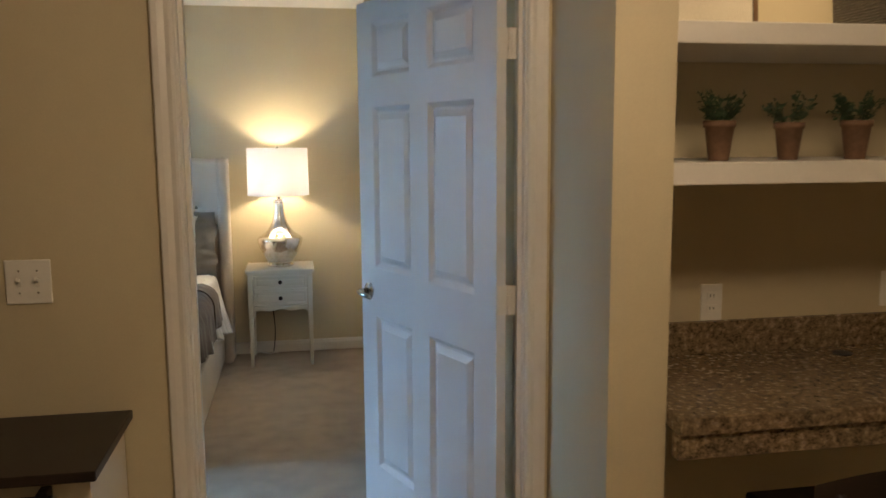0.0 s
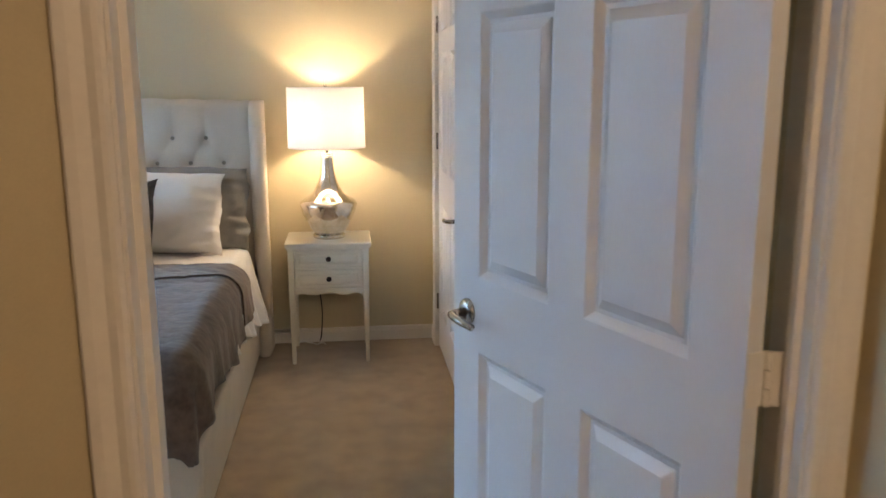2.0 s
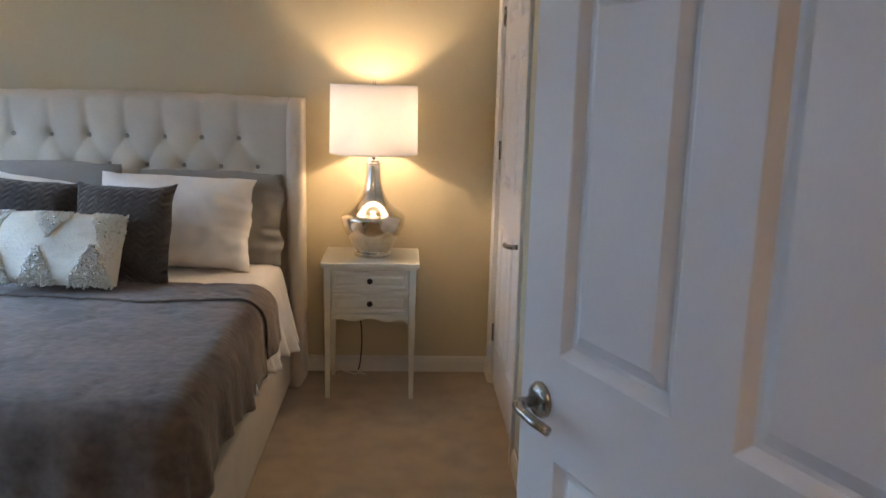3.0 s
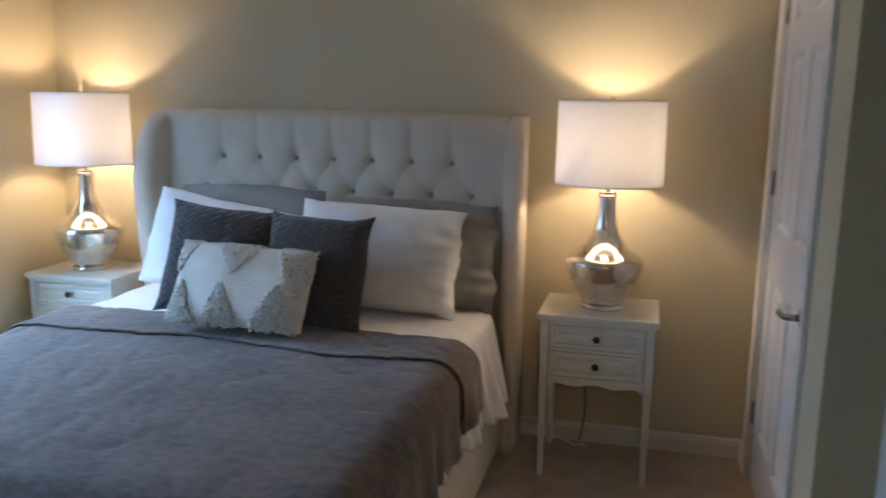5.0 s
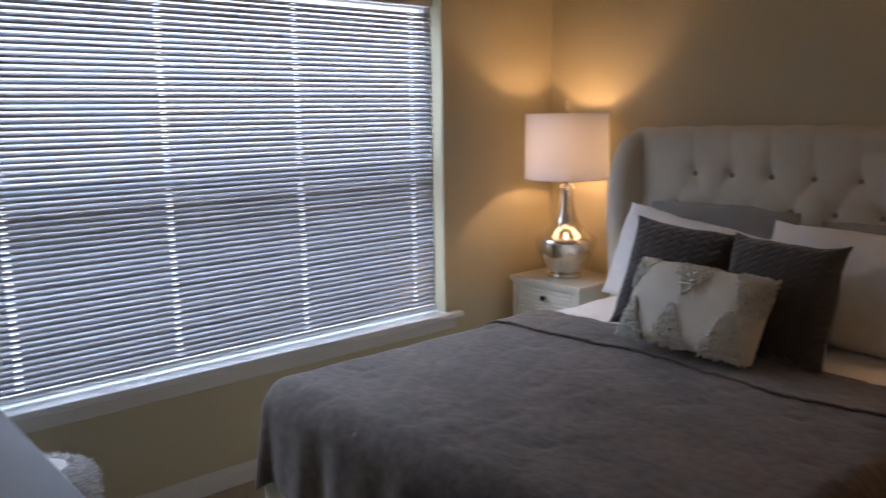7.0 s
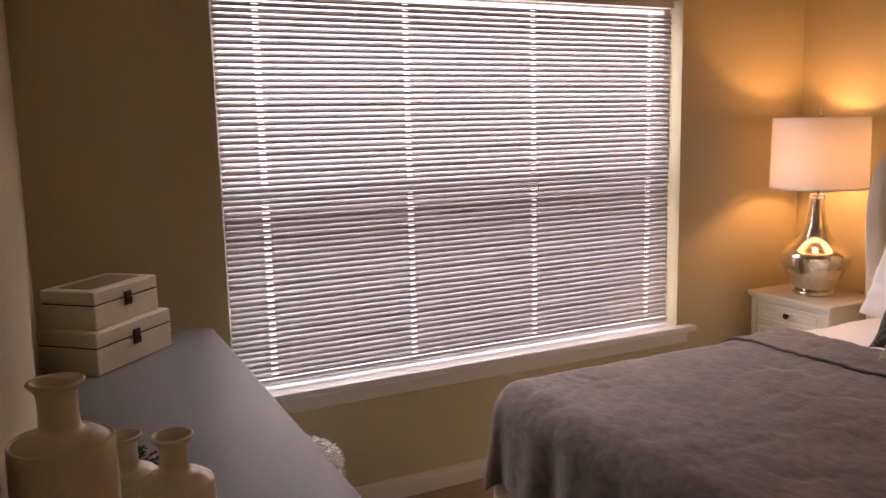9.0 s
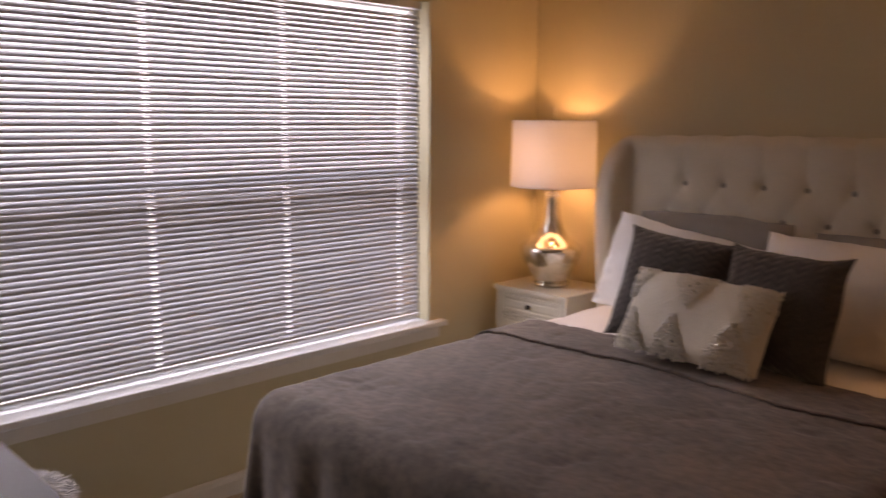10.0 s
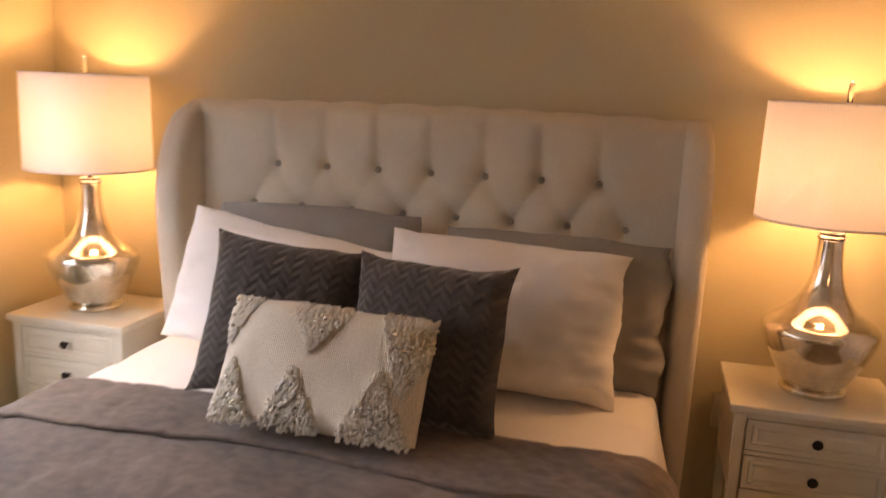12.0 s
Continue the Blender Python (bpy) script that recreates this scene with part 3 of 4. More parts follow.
CR_A = np.array([c[0] for c in creases])
CR_D = np.array([c[1] for c in creases]) - CR_A


def tuft_depth(x, z):
    p = np.array((x, z))
    t = np.clip(((p - CR_A) * CR_D).sum(1) / (CR_D ** 2).sum(1), 0, 1)
    dist = np.sqrt((((CR_A + CR_D * t[:, None]) - p) ** 2).sum(1)).min()
    db = np.sqrt(((BUTTONS - p) ** 2).sum(1)).min()
    seam = 0.009 if z > 1.208 else 0.006
    return seam * math.exp(-(dist / 0.016) ** 1.3) + 0.036 * math.exp(-(db / 0.034) ** 1.1)


def headboard_panel():
    nu, nv = 190, 110

    def front(u, v):
        x, z = HX0 + (HX1 - HX0) * u, HZ0 + (HZ1 - HZ0) * v
        scallop = 0.006 * abs(math.sin((x + 1.274) / STEP * math.pi)) + 0.012 * math.sin(u * math.pi)
        edge = max(0, (v - 0.955) / 0.045)
        y = HYF - 0.028 + tuft_depth(x, z) + 0.045 * edge ** 3 + 0.0015 * fbm((x, 0, z), 14)
        return (x, y, z + scallop * max(0, (v - 0.7) / 0.3))

    bm = grid_mesh(nu, nv, front)
    return box(HX0, HX1, HYF + 0.02, 5.925, HZ0, HZ1 - 0.01, 0.02, bm)


part("headboard", headboard_panel(), M_LINEN, bed, "", True)
for x, z in ROW1 + ROW2:
    b = lathe([(0, 0.006), (0.006, 0.005), (0.0105, 0.001), (0.011, -0.003)], 14)
    bmesh.ops.transform(b, matrix=pose(x, HYF - 0.028 + 0.026, z, 90), verts=b.verts[:])
    part("button", b, M_BUTTON, bed, "taupe covered button", True)


def wing(x0, x1, flare):
    front = [(5.715, 0.0), (5.700, 0.35), (5.672, 0.75), (5.655, 1.02), (5.660, 1.15), (5.685, 1.27), (5.730, 1.355), (5.785, 1.392), (5.84, 1.402)]
    outline = smooth_profile(front, 5) + [(5.925, 1.402), (5.925, 0.0)]
    bm = soft_slab(outline, x0, x1, 0.034)
    out = 1 if x1 > -0.5 else -1
    for v in bm.verts:
        v.co.x += out * flare * max(0, 5.83 - v.co.y) * min(1, v.co.z / 0.4)
    return bm


part("wing", wing(-0.012, 0.068, 0.10), M_LINEN, bed, "", True)
part("wing", wing(-1.595, -1.505, 0.36), M_LINEN, bed, "", True)
part("side_rail", box(BX1 - 0.045, BX1 + 0.015, BY0 + 0.04, 5.72, 0.025, 0.31, 0.015, seg=3), M_LINEN, bed, "", True)
part("side_rail", box(BX0 - 0.015, BX0 + 0.045, BY0 + 0.04, 5.72, 0.025, 0.31, 0.015, seg=3), M_LINEN, bed, "", True)
part("foot_rail", box(BX0 - 0.015, BX1 + 0.015, BY0 - 0.03, BY0 + 0.035, 0.025, 0.315, 0.015, seg=3), M_LINEN, bed, "", True)
for x in (BX0 + 0.03, BX1 - 0.03):
    part("leg", box(x - 0.03, x + 0.03, BY0, BY0 + 0.06, 0, 0.03, 0.003), M_ESPRESSO, bed, "dark wooden foot")
part("slat_base", box(BX0 + 0.05, BX1 - 0.05, BY0 + 0.04, 5.72, 0.20, 0.28), M_FURN, bed)

mattress = part("mattress", box(BX0 + 0.045, BX1 - 0.065, BY0 + 0.04, 5.69, 0.28, 0.635, 0.05, seg=4), M_MATT, None, "", True)
tagged(mattress, "thick white mattress lying in the bed frame", "mattress")


def drape(x, y, rect, top, r, ripple, lift=0.0, flare=0.10, longest=0.42, freq=1.0):
    """A cloth point (x, y), laid over a flat top and let down round its edges."""
    x0, x1, y0, y1 = rect
    cx, cy = min(max(x, x0), x1), min(max(y, y0), y1)
    dx, dy = x - cx, y - cy
    d = math.hypot(dx, dy)
    if d > longest:
        dx, dy, d = dx * longest / d, dy * longest / d, longest
    z = top + lift + 0.005 * fbm((x, y, 3), 2.6) + 0.003 * fbm((x * 0.6, y, 7), 5.5) - 0.005 * max(0, 0.14 - abs(fbm((x + 0.4 * y, y * 0.5, 11), 5))) / 0.14
    if d < 1e-6:
        return (x, y, z)
    nx, ny = dx / d, dy / d
    a = min(d / r, math.pi / 2)
    out, down = r * math.sin(a), r * (1 - math.cos(a)) + max(0, d - r * math.pi / 2)
    hang = max(0, d - r)
    along = cx + cy + math.atan2(ny, nx) * 0.18
    out += ripple * hang * (math.sin(along * 23 * freq) + 0.6 * math.sin(along * 41 * freq + 1) + 0.8 * fbm((along, 5, 2), 4 * freq)) + lift + flare * hang
    return (cx + nx * out, cy + ny * out, z - down)


def cloth(name, mat, s0, s1, q0, q1, nu, nv, rect, top, r, ripple, label, category, thick=0.004, edge=None, parent=None, flare=0.10, freq=1.0):
    def fn(u, v):
        x, y = s0 + (s1 - s0) * u, q0 + (q1 - q0) * v
        if edge:
            x, y = edge(x, y, u, v)
        return drape(x, y, rect, top, r, ripple, 0.0, flare, 0.42, freq)

    bm = grid_mesh(nu, nv, fn)
    ob = part(name, bm, mat, parent, "", True)
    mod = ob.modifiers.new("thickness", "SOLIDIFY")
    mod.thickness, mod.offset = thick, 1.0
    if not parent:
        tagged(ob, label, category)
    return ob


RECT = (BX0 + 0.075, BX1 - 0.065, BY0 + 0.05, 5.80)


def sheet_edge(x, y, u, v):
    y += (1 - v) * 0.05 * math.sin(u * 9)
    x += 0.018 * math.sin(y * 19) * (u > 0.5) * (u - 0.5) * 2
    if u > 0.75:
        x += (u - 0.75) / 0.25 * 0.13 * (v - 0.5)
    return x, y


cloth("bed_sheet", M_SHEET, RECT[0] - 0.22, RECT[1] + 0.34, 4.62, 5.66, 150, 90, RECT, 0.641, 0.045, 0.075, "white cotton top sheet hanging over the mattress edge", "sheet", 0.003, sheet_edge, None, 0.20, 2.2)


def blanket_edge(x, y, u, v):
    if u > 0.5:
        x += 0.02 * math.sin(y * 7.0 + 0.6) * (u - 0.5) * 2
    y += 0.012 * math.sin(x * 5) * v
    return x, y - 0.14 * max(0, 0.18 - u) / 0.18 * v


cloth("blanket", M_SUEDE, RECT[0] - 0.36, RECT[1] + 0.30, RECT[2] - 0.38, 5.155, 150, 150, RECT, 0.650, 0.09, 0.055, "charcoal brushed blanket spread over the bed and folded back", "blanket", 0.006, blanket_edge, None, 0.06)
blanket = bpy.data.objects["blanket"]


def fold_edge(x, y, u, v):
    if u > 0.5:
        x += 0.02 * math.sin(y * 7.0 + 0.6) * (u - 0.5) * 2
    y += 0.012 * math.sin(x * 5) + (1 - v) * 0.014 * math.sin(x * 6.5 + 1)
    return x, y - 0.14 * max(0, 0.18 - u) / 0.18


cloth("folded_edge", M_SUEDE, RECT[0] - 0.34, RECT[1] + 0.305, 4.90, 5.157, 150, 24, (RECT[0], RECT[1], RECT[2], RECT[3]), 0.661, 0.099, 0.055, "", "", 0.006, fold_edge, blanket)


# ---- pillows ----
def pillow_mesh(w, h, thick, nu=44, nv=34, ear=0.02, crumple=0.006, seed=0, sag=0.0, frill=0.0, pinch=0.03):
    bm = bmesh.new()
    for side in (1, -1):
        rows = []
        for j in range(nv + 1):
            row = []
            for i in range(nu + 1):
                u, v = -1 + 2 * i / nu, -1 + 2 * j / nv
                puff = (max(0, 1 - abs(u) ** 2.8) * max(0, 1 - abs(v) ** 2.8)) ** 0.55
                corner = (abs(u) * abs(v)) ** 5
                x = u * (w / 2) * (1 - pinch * (1 - v * v)) + ear * u * corner
                z = h / 2 + v * (h / 2) * (1 - pinch * (1 - u * u)) + ear * v * corner
                y = -side * thick / 2 * puff
                rim = max(abs(u), abs(v))
                crease = abs(fbm((x * 0.7 + seed * 5.0, seed, z * 1.3), 9.0))
                n = fbm((x + seed * 3.1, y, z), 5.0) * crumple + fbm((x * 1.2, seed * 2.0, z * 0.6 + x * 0.5), 11) * crumple * 0.3
                n += side * (crease - 0.25) * crumple * 1.8 * rim * rim
                x += 0.006 * fbm((seed * 2.0, z, 0), 7) * abs(u) ** 3
                z += 0.008 * fbm((x, seed * 3.0, 1), 6) * abs(v) ** 3
                edge = min(1, 6 * (1 - max(abs(u), abs(v))))
                y += n * (0.3 + edge) - side * 0.002 * edge
                hem = max(0, (u - 0.5) / 0.5) ** 1.6
                y += frill * hem * (math.sin(v * 13 + 2 * math.sin(v * 5 + seed) + 2.5 * u) + 2.2 * fbm((u * 0.8, seed, v), 3.5))
                x -= 0.9 * frill * hem * (math.sin(v * 6 + seed) + 2 * fbm((v, seed, 4), 3))
                z -= sag * (1 - u * u) * max(0, v)
                row.append(bm.verts.new((x, y, z)))
            rows.append(row)
        for j in range(nv):
            for i in range(nu):
                bm.faces.new((rows[j][i], rows[j][i + 1], rows[j + 1][i + 1], rows[j + 1][i]))
    bmesh.ops.remove_doubles(bm, verts=bm.verts[:], dist=0.0006)
    return bm


def pillow(name, w, h, thick, mat, m, label, category, group, seed, **more):
    ob = part(name, pillow_mesh(w, h, thick, seed=seed, **more), mat, None, "", True)
    ob.matrix_world = m
    return tagged(ob, label, category, group)


GREY = "plain grey pillow propped upright against the tufted headboard"
pillow("pillow", 0.67, 0.45, 0.14, M_GREYP, pose(-1.085, 5.625, 0.640, -9, 0, 0), GREY, "pillow", "bed pillows", 1, sag=-0.012, frill=0.006, crumple=0.012, ear=0.0, pinch=0.006)
pillow("pillow", 0.65, 0.42, 0.14, M_GREYP, pose(-0.345, 5.625, 0.640, -9, 1, 0), GREY, "pillow", "bed pillows", 2, sag=-0.012, frill=0.008, crumple=0.014, ear=0.004, pinch=0.006)
WHITE = "white cotton pillow leaning on a grey pillow"
pillow("pillow", 0.71, 0.40, 0.25, M_SHEET, pose(-1.130, 5.455, 0.655, -18, 9, 3), WHITE, "pillow", "bed pillows", 3, ear=0.004, crumple=0.014, sag=0.0, pinch=0.012)
pillow("pillow", 0.68, 0.41, 0.25, M_SHEET, pose(-0.485, 5.475, 0.655, -19, 2, -2), WHITE, "pillow", "bed pillows", 4, ear=0.006, crumple=0.016, frill=0.007, sag=-0.006, pinch=0.012)
KN = "charcoal cable-knit cushion leaning on a white pillow"
pillow("cushion", 0.40, 0.41, 0.185, M_KNIT, pose(-1.005, 5.165, 0.666, -19, 6, 8), KN, "cushion", "knit cushions", 5, ear=0.012)
pillow("cushion", 0.40, 0.40, 0.185, M_KNIT, pose(-0.600, 5.145, 0.662, -19, 0, -6), "charcoal knit cushion leaning on a crumpled white pillow", "cushion", "knit cushions", 6, ear=0.012)

LW, LH, LT = 0.50, 0.295, 0.14
lumbar = pillow("lumbar_cushion", LW, LH, LT, M_CREAM, pose(-0.788, 4.955, 0.695, -30, 2, 2), "cream lumbar cushion with tufted fringe triangles and sequins", "cushion", "", 7, ear=-0.004, pinch=0.015)


def face_of_cushion(x, z):
    u, v = x / (LW / 2), (z - LH / 2) / (LH / 2)
    return -LT / 2 * (max(0, 1 - abs(u) ** 2.8) * max(0, 1 - abs(v) ** 2.8)) ** 0.55


def fringe_patch(cx, cz, half, height, up, rng, n):
    """Drooping yarn loops filling a triangle on the cushion's face."""
    bm = bmesh.new()
    for _ in range(n):
        k = rng.random() ** 1.3
        z = cz + (k * height if up else -k * height)
        x = cx + rng.uniform(-1, 1) * half * (1 - 0.92 * k)
        if abs(x) > LW / 2 or not 0 <= z <= LH:
            continue
        p = Vector((x, face_of_cushion(x, z), z))
        side = Vector((rng.uniform(-1, 1), rng.uniform(-0.3, 0.3), rng.uniform(-0.6, 0.6))).normalized()
        out = rng.uniform(0.007, 0.013)
        drop = rng.uniform(0.002, 0.014)
        pts = [p + side * (0.007 * (t - 0.5)) + Vector((0, -out * math.sin(t * math.pi) + 0.002, -drop * math.sin(t * math.pi) ** 2)) for t in (0, 0.22, 0.42, 0.62, 0.8, 1)]
        tube(pts, rng.uniform(0.0025, 0.0036), 6, bm)
    return bm


rng = random.Random(4)
TRI = [(-0.20, 0.0, 0.062, 0.135, True), (-0.045, 0.0, 0.075, 0.135, True), (0.150, 0.0, 0.085, 0.15, True),
       (-0.225, 0.295, 0.055, 0.115, False), (-0.015, 0.295, 0.085, 0.115, False), (0.205, 0.295, 0.085, 0.19, False)]
for cx, cz, half, height, up in TRI:
    part("fringe", fringe_patch(cx, cz, half, height, up, rng, int(34000 * half * height)), M_FRINGE, lumbar, "shaggy cream yarn loops", True)
for cx, cz, half, height, up in TRI:
    for _ in range(4):
        k = rng.uniform(0.1, 0.8)
        x, z = cx + rng.uniform(-0.7, 0.7) * half * (1 - k), cz + (k * height if up else -k * height)
        sq = lathe([(0, 0.0012), (0.0045, 0.0008), (0.005, 0), (0.0045, -0.0008), (0, -0.0008)], 12)
        bmesh.ops.transform(sq, matrix=pose(x, face_of_cushion(x, z) - 0.016, z, 90 + rng.uniform(-35, 35), rng.uniform(-35, 35), 0), verts=sq.verts[:])
        part("sequin", sq, M_SEQUIN, lumbar, "silver sequin", True)


# ---- nightstands ----
def nightstand(m, label):
    """Two-drawer stand on slim tapered legs with a scalloped apron; front towards -y, x centred."""
    ns = root("nightstand", m, label, "nightstand", "pair of nightstands")
    W, D, H = 0.456, 0.372, 0.667
    hw, b0, b1 = W / 2 - 0.014, 0.014, D - 0.008
    part("top", box(-W / 2, W / 2, 0, D, H - 0.022, H, 0.005, seg=3), M_FURN, ns)
    part("moulding", box(-hw - 0.006, hw + 0.006, b0 - 0.006, b1, H - 0.030, H - 0.022, 0.002), M_FURN, ns)
    for sx in (-1, 1):
        for y0, y1 in ((b0, b0 + 0.034), (b1 - 0.034, b1)):
            a, c = sorted((sx * hw, sx * (hw - 0.034)))
            bm = box(a, c, y0, y1, 0, H - 0.030)
            for v in bm.verts:
                if v.co.z < 0.01:
                    v.co.x = (v.co.x - sx * (hw - 0.012)) * 0.62 + sx * (hw - 0.012)
                    yc = (y0 + y1) / 2
                    v.co.y = (v.co.y - yc) * 0.62 + yc
            bmesh.ops.bisect_plane(bm, geom=bm.verts[:] + bm.edges[:] + bm.faces[:], plane_co=(0, 0, 0.40), plane_no=(0, 0, 1))
            for v in bm.verts:
                if abs(v.co.z - 0.40) < 1e-4:
                    v.co.x = min(max(v.co.x, a), c)
            bmesh.ops.bevel(bm, geom=bm.edges[:], offset=0.002, segments=1, affect="EDGES")
            part("leg", bm, M_FURN, ns)
    for sx in (-1, 1):
        x0, x1 = sorted((sx * (hw - 0.004), sx * (hw - 0.020)))
        part("side_panel", box(x0, x1, b0 + 0.034, b1 - 0.034, 0.405, H - 0.030), M_FURN, ns)
    part("back_panel", box(-hw + 0.034, hw - 0.034, b1 - 0.014, b1 - 0.004, 0.405, H - 0.030), M_FURN, ns)
    fw = hw - 0.034
    part("rail", box(-fw, fw, b0 + 0.003, b0 + 0.022, 0.522, 0.534), M_FURN, ns)
    part("rail", box(-fw, fw, b0 + 0.003, b0 + 0.022, 0.626, H - 0.030), M_FURN, ns)
    pts = [(-fw, 0.420), (fw, 0.420)]
    n = 40
    curve = []
    for k in range(n + 1):
        t = k / n
        x = fw - 2 * fw * t
        s = abs(x) / fw
        z = 0.392 + 0.007 * math.cos(s * math.pi * 2.4) * (1 if s < 0.85 else 0.6) - 0.006 * s - (0.012 if s > 0.93 else 0)
        curve.append((x, z))
    part("apron", extrude_outline(pts + curve, "y", b0 + 0.003, b0 + 0.022), M_FURN, ns)
    for z0, z1 in ((0.424, 0.519), (0.537, 0.623)):
        bm = bmesh.new()
        x0, x1, y = -fw + 0.003, fw - 0.003, b0 + 0.002
        rings = []
        for inset, d in ((0, 0.014), (0, 0), (0.014, 0.0), (0.018, 0.004), (0.024, 0.004), (0.030, 0.001)):
            rings.append([bm.verts.new(c) for c in ((x0 + inset, y + d, z0 + inset), (x1 - inset, y + d, z0 + inset), (x1 - inset, y + d, z1 - inset), (x0 + inset, y + d, z1 - inset))])
        for a, c in zip(rings, rings[1:]):
            for k in range(4):
                bm.faces.new((a[k], a[(k + 1) % 4], c[(k + 1) % 4], c[k]))
        bm.faces.new(rings[-1])
        bm.faces.new(rings[0][::-1])
        front = part("drawer", bm, M_FURN, ns)
        kn = lathe(smooth_profile([(0.006, 0), (0.0055, 0.008), (0.010, 0.013), (0.014, 0.018), (0.011, 0.023), (0, 0.025)], 4), 20)
        bmesh.ops.transform(kn, matrix=pose(0, y, (z0 + z1) / 2 + 0.002, 90), verts=kn.verts[:])
        part("knob", kn, M_KNOB, front, "round dark bronze knob", True)
    return ns


nightstand(pose(0.397, 5.555, 0), "cream painted two-drawer nightstand with slim legs beside the bed")
nightstand(pose(-1.935, 5.555, 0), "cream painted two-drawer nightstand near the window corner")


# ---- lamps ----
def table_lamp(m, label):
    lp = root("table_lamp", m, label, "lamp", "pair of table lamps")
    foot = smooth_profile([(0.082, 0.0), (0.088, 0.004), (0.088, 0.016), (0.080, 0.022), (0.070, 0.026)], 3)
    part("base_ring", lathe([(0, 0.0)] + foot + [(0, 0.026)], 48), M_MERCURY, lp, "silvered glass base ring", True)
    body = smooth_profile([(0.078, 0.026), (0.090, 0.040), (0.116, 0.085), (0.140, 0.130), (0.153, 0.172), (0.154, 0.190), (0.140, 0.208), (0.104, 0.232), (0.074, 0.262), (0.053, 0.300), (0.041, 0.345), (0.035, 0.395), (0.033, 0.440)], 6)
    part("glass_body", lathe([(0, 0.026)] + body + [(0, 0.440)], 56), M_MERCURY, lp, "mercury glass gourd body", True)
    part("neck_cap", lathe([(0, 0.440), (0.036, 0.440), (0.037, 0.446), (0.030, 0.449), (0.030, 0.453), (0.034, 0.455), (0.034, 0.459), (0.012, 0.463), (0, 0.463)], 32), M_NICKEL, lp, "polished nickel cap", True)
    part("stem", lathe([(0, 0.463), (0.009, 0.463), (0.009, 0.510), (0.016, 0.512), (0.016, 0.545), (0.0, 0.545)], 20), M_NICKEL, lp, "nickel stem and socket", True)
    bulb = lathe(smooth_profile([(0.013, 0.545), (0.015, 0.556), (0.026, 0.570), (0.034, 0.588)], 4), 20)
    part("bulb_base", bulb, M_PLATE, lp, "white bulb base", True)
    z0, z1, r0, r1 = 0.492, 0.803, 0.206, 0.202
    part("shade", lathe([(r0, z0), (r1, z1)], 72), M_SHADE, lp, "white drum shade, lit", True)
    for z, r in ((z0, r0), (z1, r1)):
        rim = lathe([(r + 0.001, z - 0.003), (r + 0.001, z + 0.003), (r - 0.003, z + 0.003), (r - 0.003, z - 0.003), (r + 0.001, z - 0.003)], 72)
        part("shade_rim", rim, M_SHADE, lp, "", True)
    spider = bmesh.new()
    for k in range(3):
        a = 2 * math.pi * k / 3 + 0.4
        merge(spider, tube([(0.004 * math.cos(a), 0.004 * math.sin(a), 0.795), (r1 * math.cos(a), r1 * math.sin(a), 0.800)], 0.002, 6))
    part("spider", spider, M_NICKEL, lp, "thin wire spider")
    part("finial", lathe([(0, 0.795), (0.007, 0.795), (0.007, 0.858), (0.005, 0.862), (0, 0.862)], 14), M_CLEAR, lp, "clear acrylic finial rod", True)
    return lp


LAMPS = "mercury glass table lamp with lit white drum shade"
table_lamp(pose(0.402, 5.74, 0.667), LAMPS + " on nightstand")
table_lamp(pose(-1.942, 5.735, 0.667, 0, 0, 40), LAMPS + " near window")

# ---- power ----
def outlet(m, label):
    o = root("wall_outlet", m, label, "outlet", "wall outlets")
    part("plate", box(-0.036, 0.036, -0.006, 0, -0.058, 0.058, 0.002), M_PLATE, o)
    for z in (-0.02, 0.02):
        rec = part("socket", box(-0.016, 0.016, -0.0075, -0.005, z - 0.014, z + 0.014, 0.002), M_PLATE, o)
        for x in (-0.006, 0.006):
            part("slot", box(x - 0.0012, x + 0.0012, -0.0079, -0.007, z - 0.003, z + 0.006), M_BLACK, rec, "dark slot")
    return o


outlet(pose(0.20, NORTH, 0.49), "white duplex outlet on the wall beside the nightstand")
cord_pts = smooth_profile([(0.40, 0.66), (0.42, 0.50), (0.47, 0.38), (0.52, 0.20), (0.50, 0.06), (0.47, 0.015)], 6)
cord = part("lamp_cord", tube([(0.30 + 0.35 * (x - 0.40), 5.935 + 0.01 * math.sin(z * 9), z) for x, z in cord_pts], 0.0035, 8), M_BLACK, None, "", True)
tagged(cord, "black lamp cord hanging behind the nightstand", "cord")
plug = part("extension_cord", tube([(0.20 + 0.16 * t, 5.90 + 0.035 * math.sin(t * 5), 0.006 + 0.03 * max(0, math.sin(t * 9)) * 0.6) for t in [k / 20 for k in range(21)]], 0.004, 8), M_PLATE, None, "", True)
tagged(plug, "white extension cord coiled on the carpet under the nightstand", "cord")

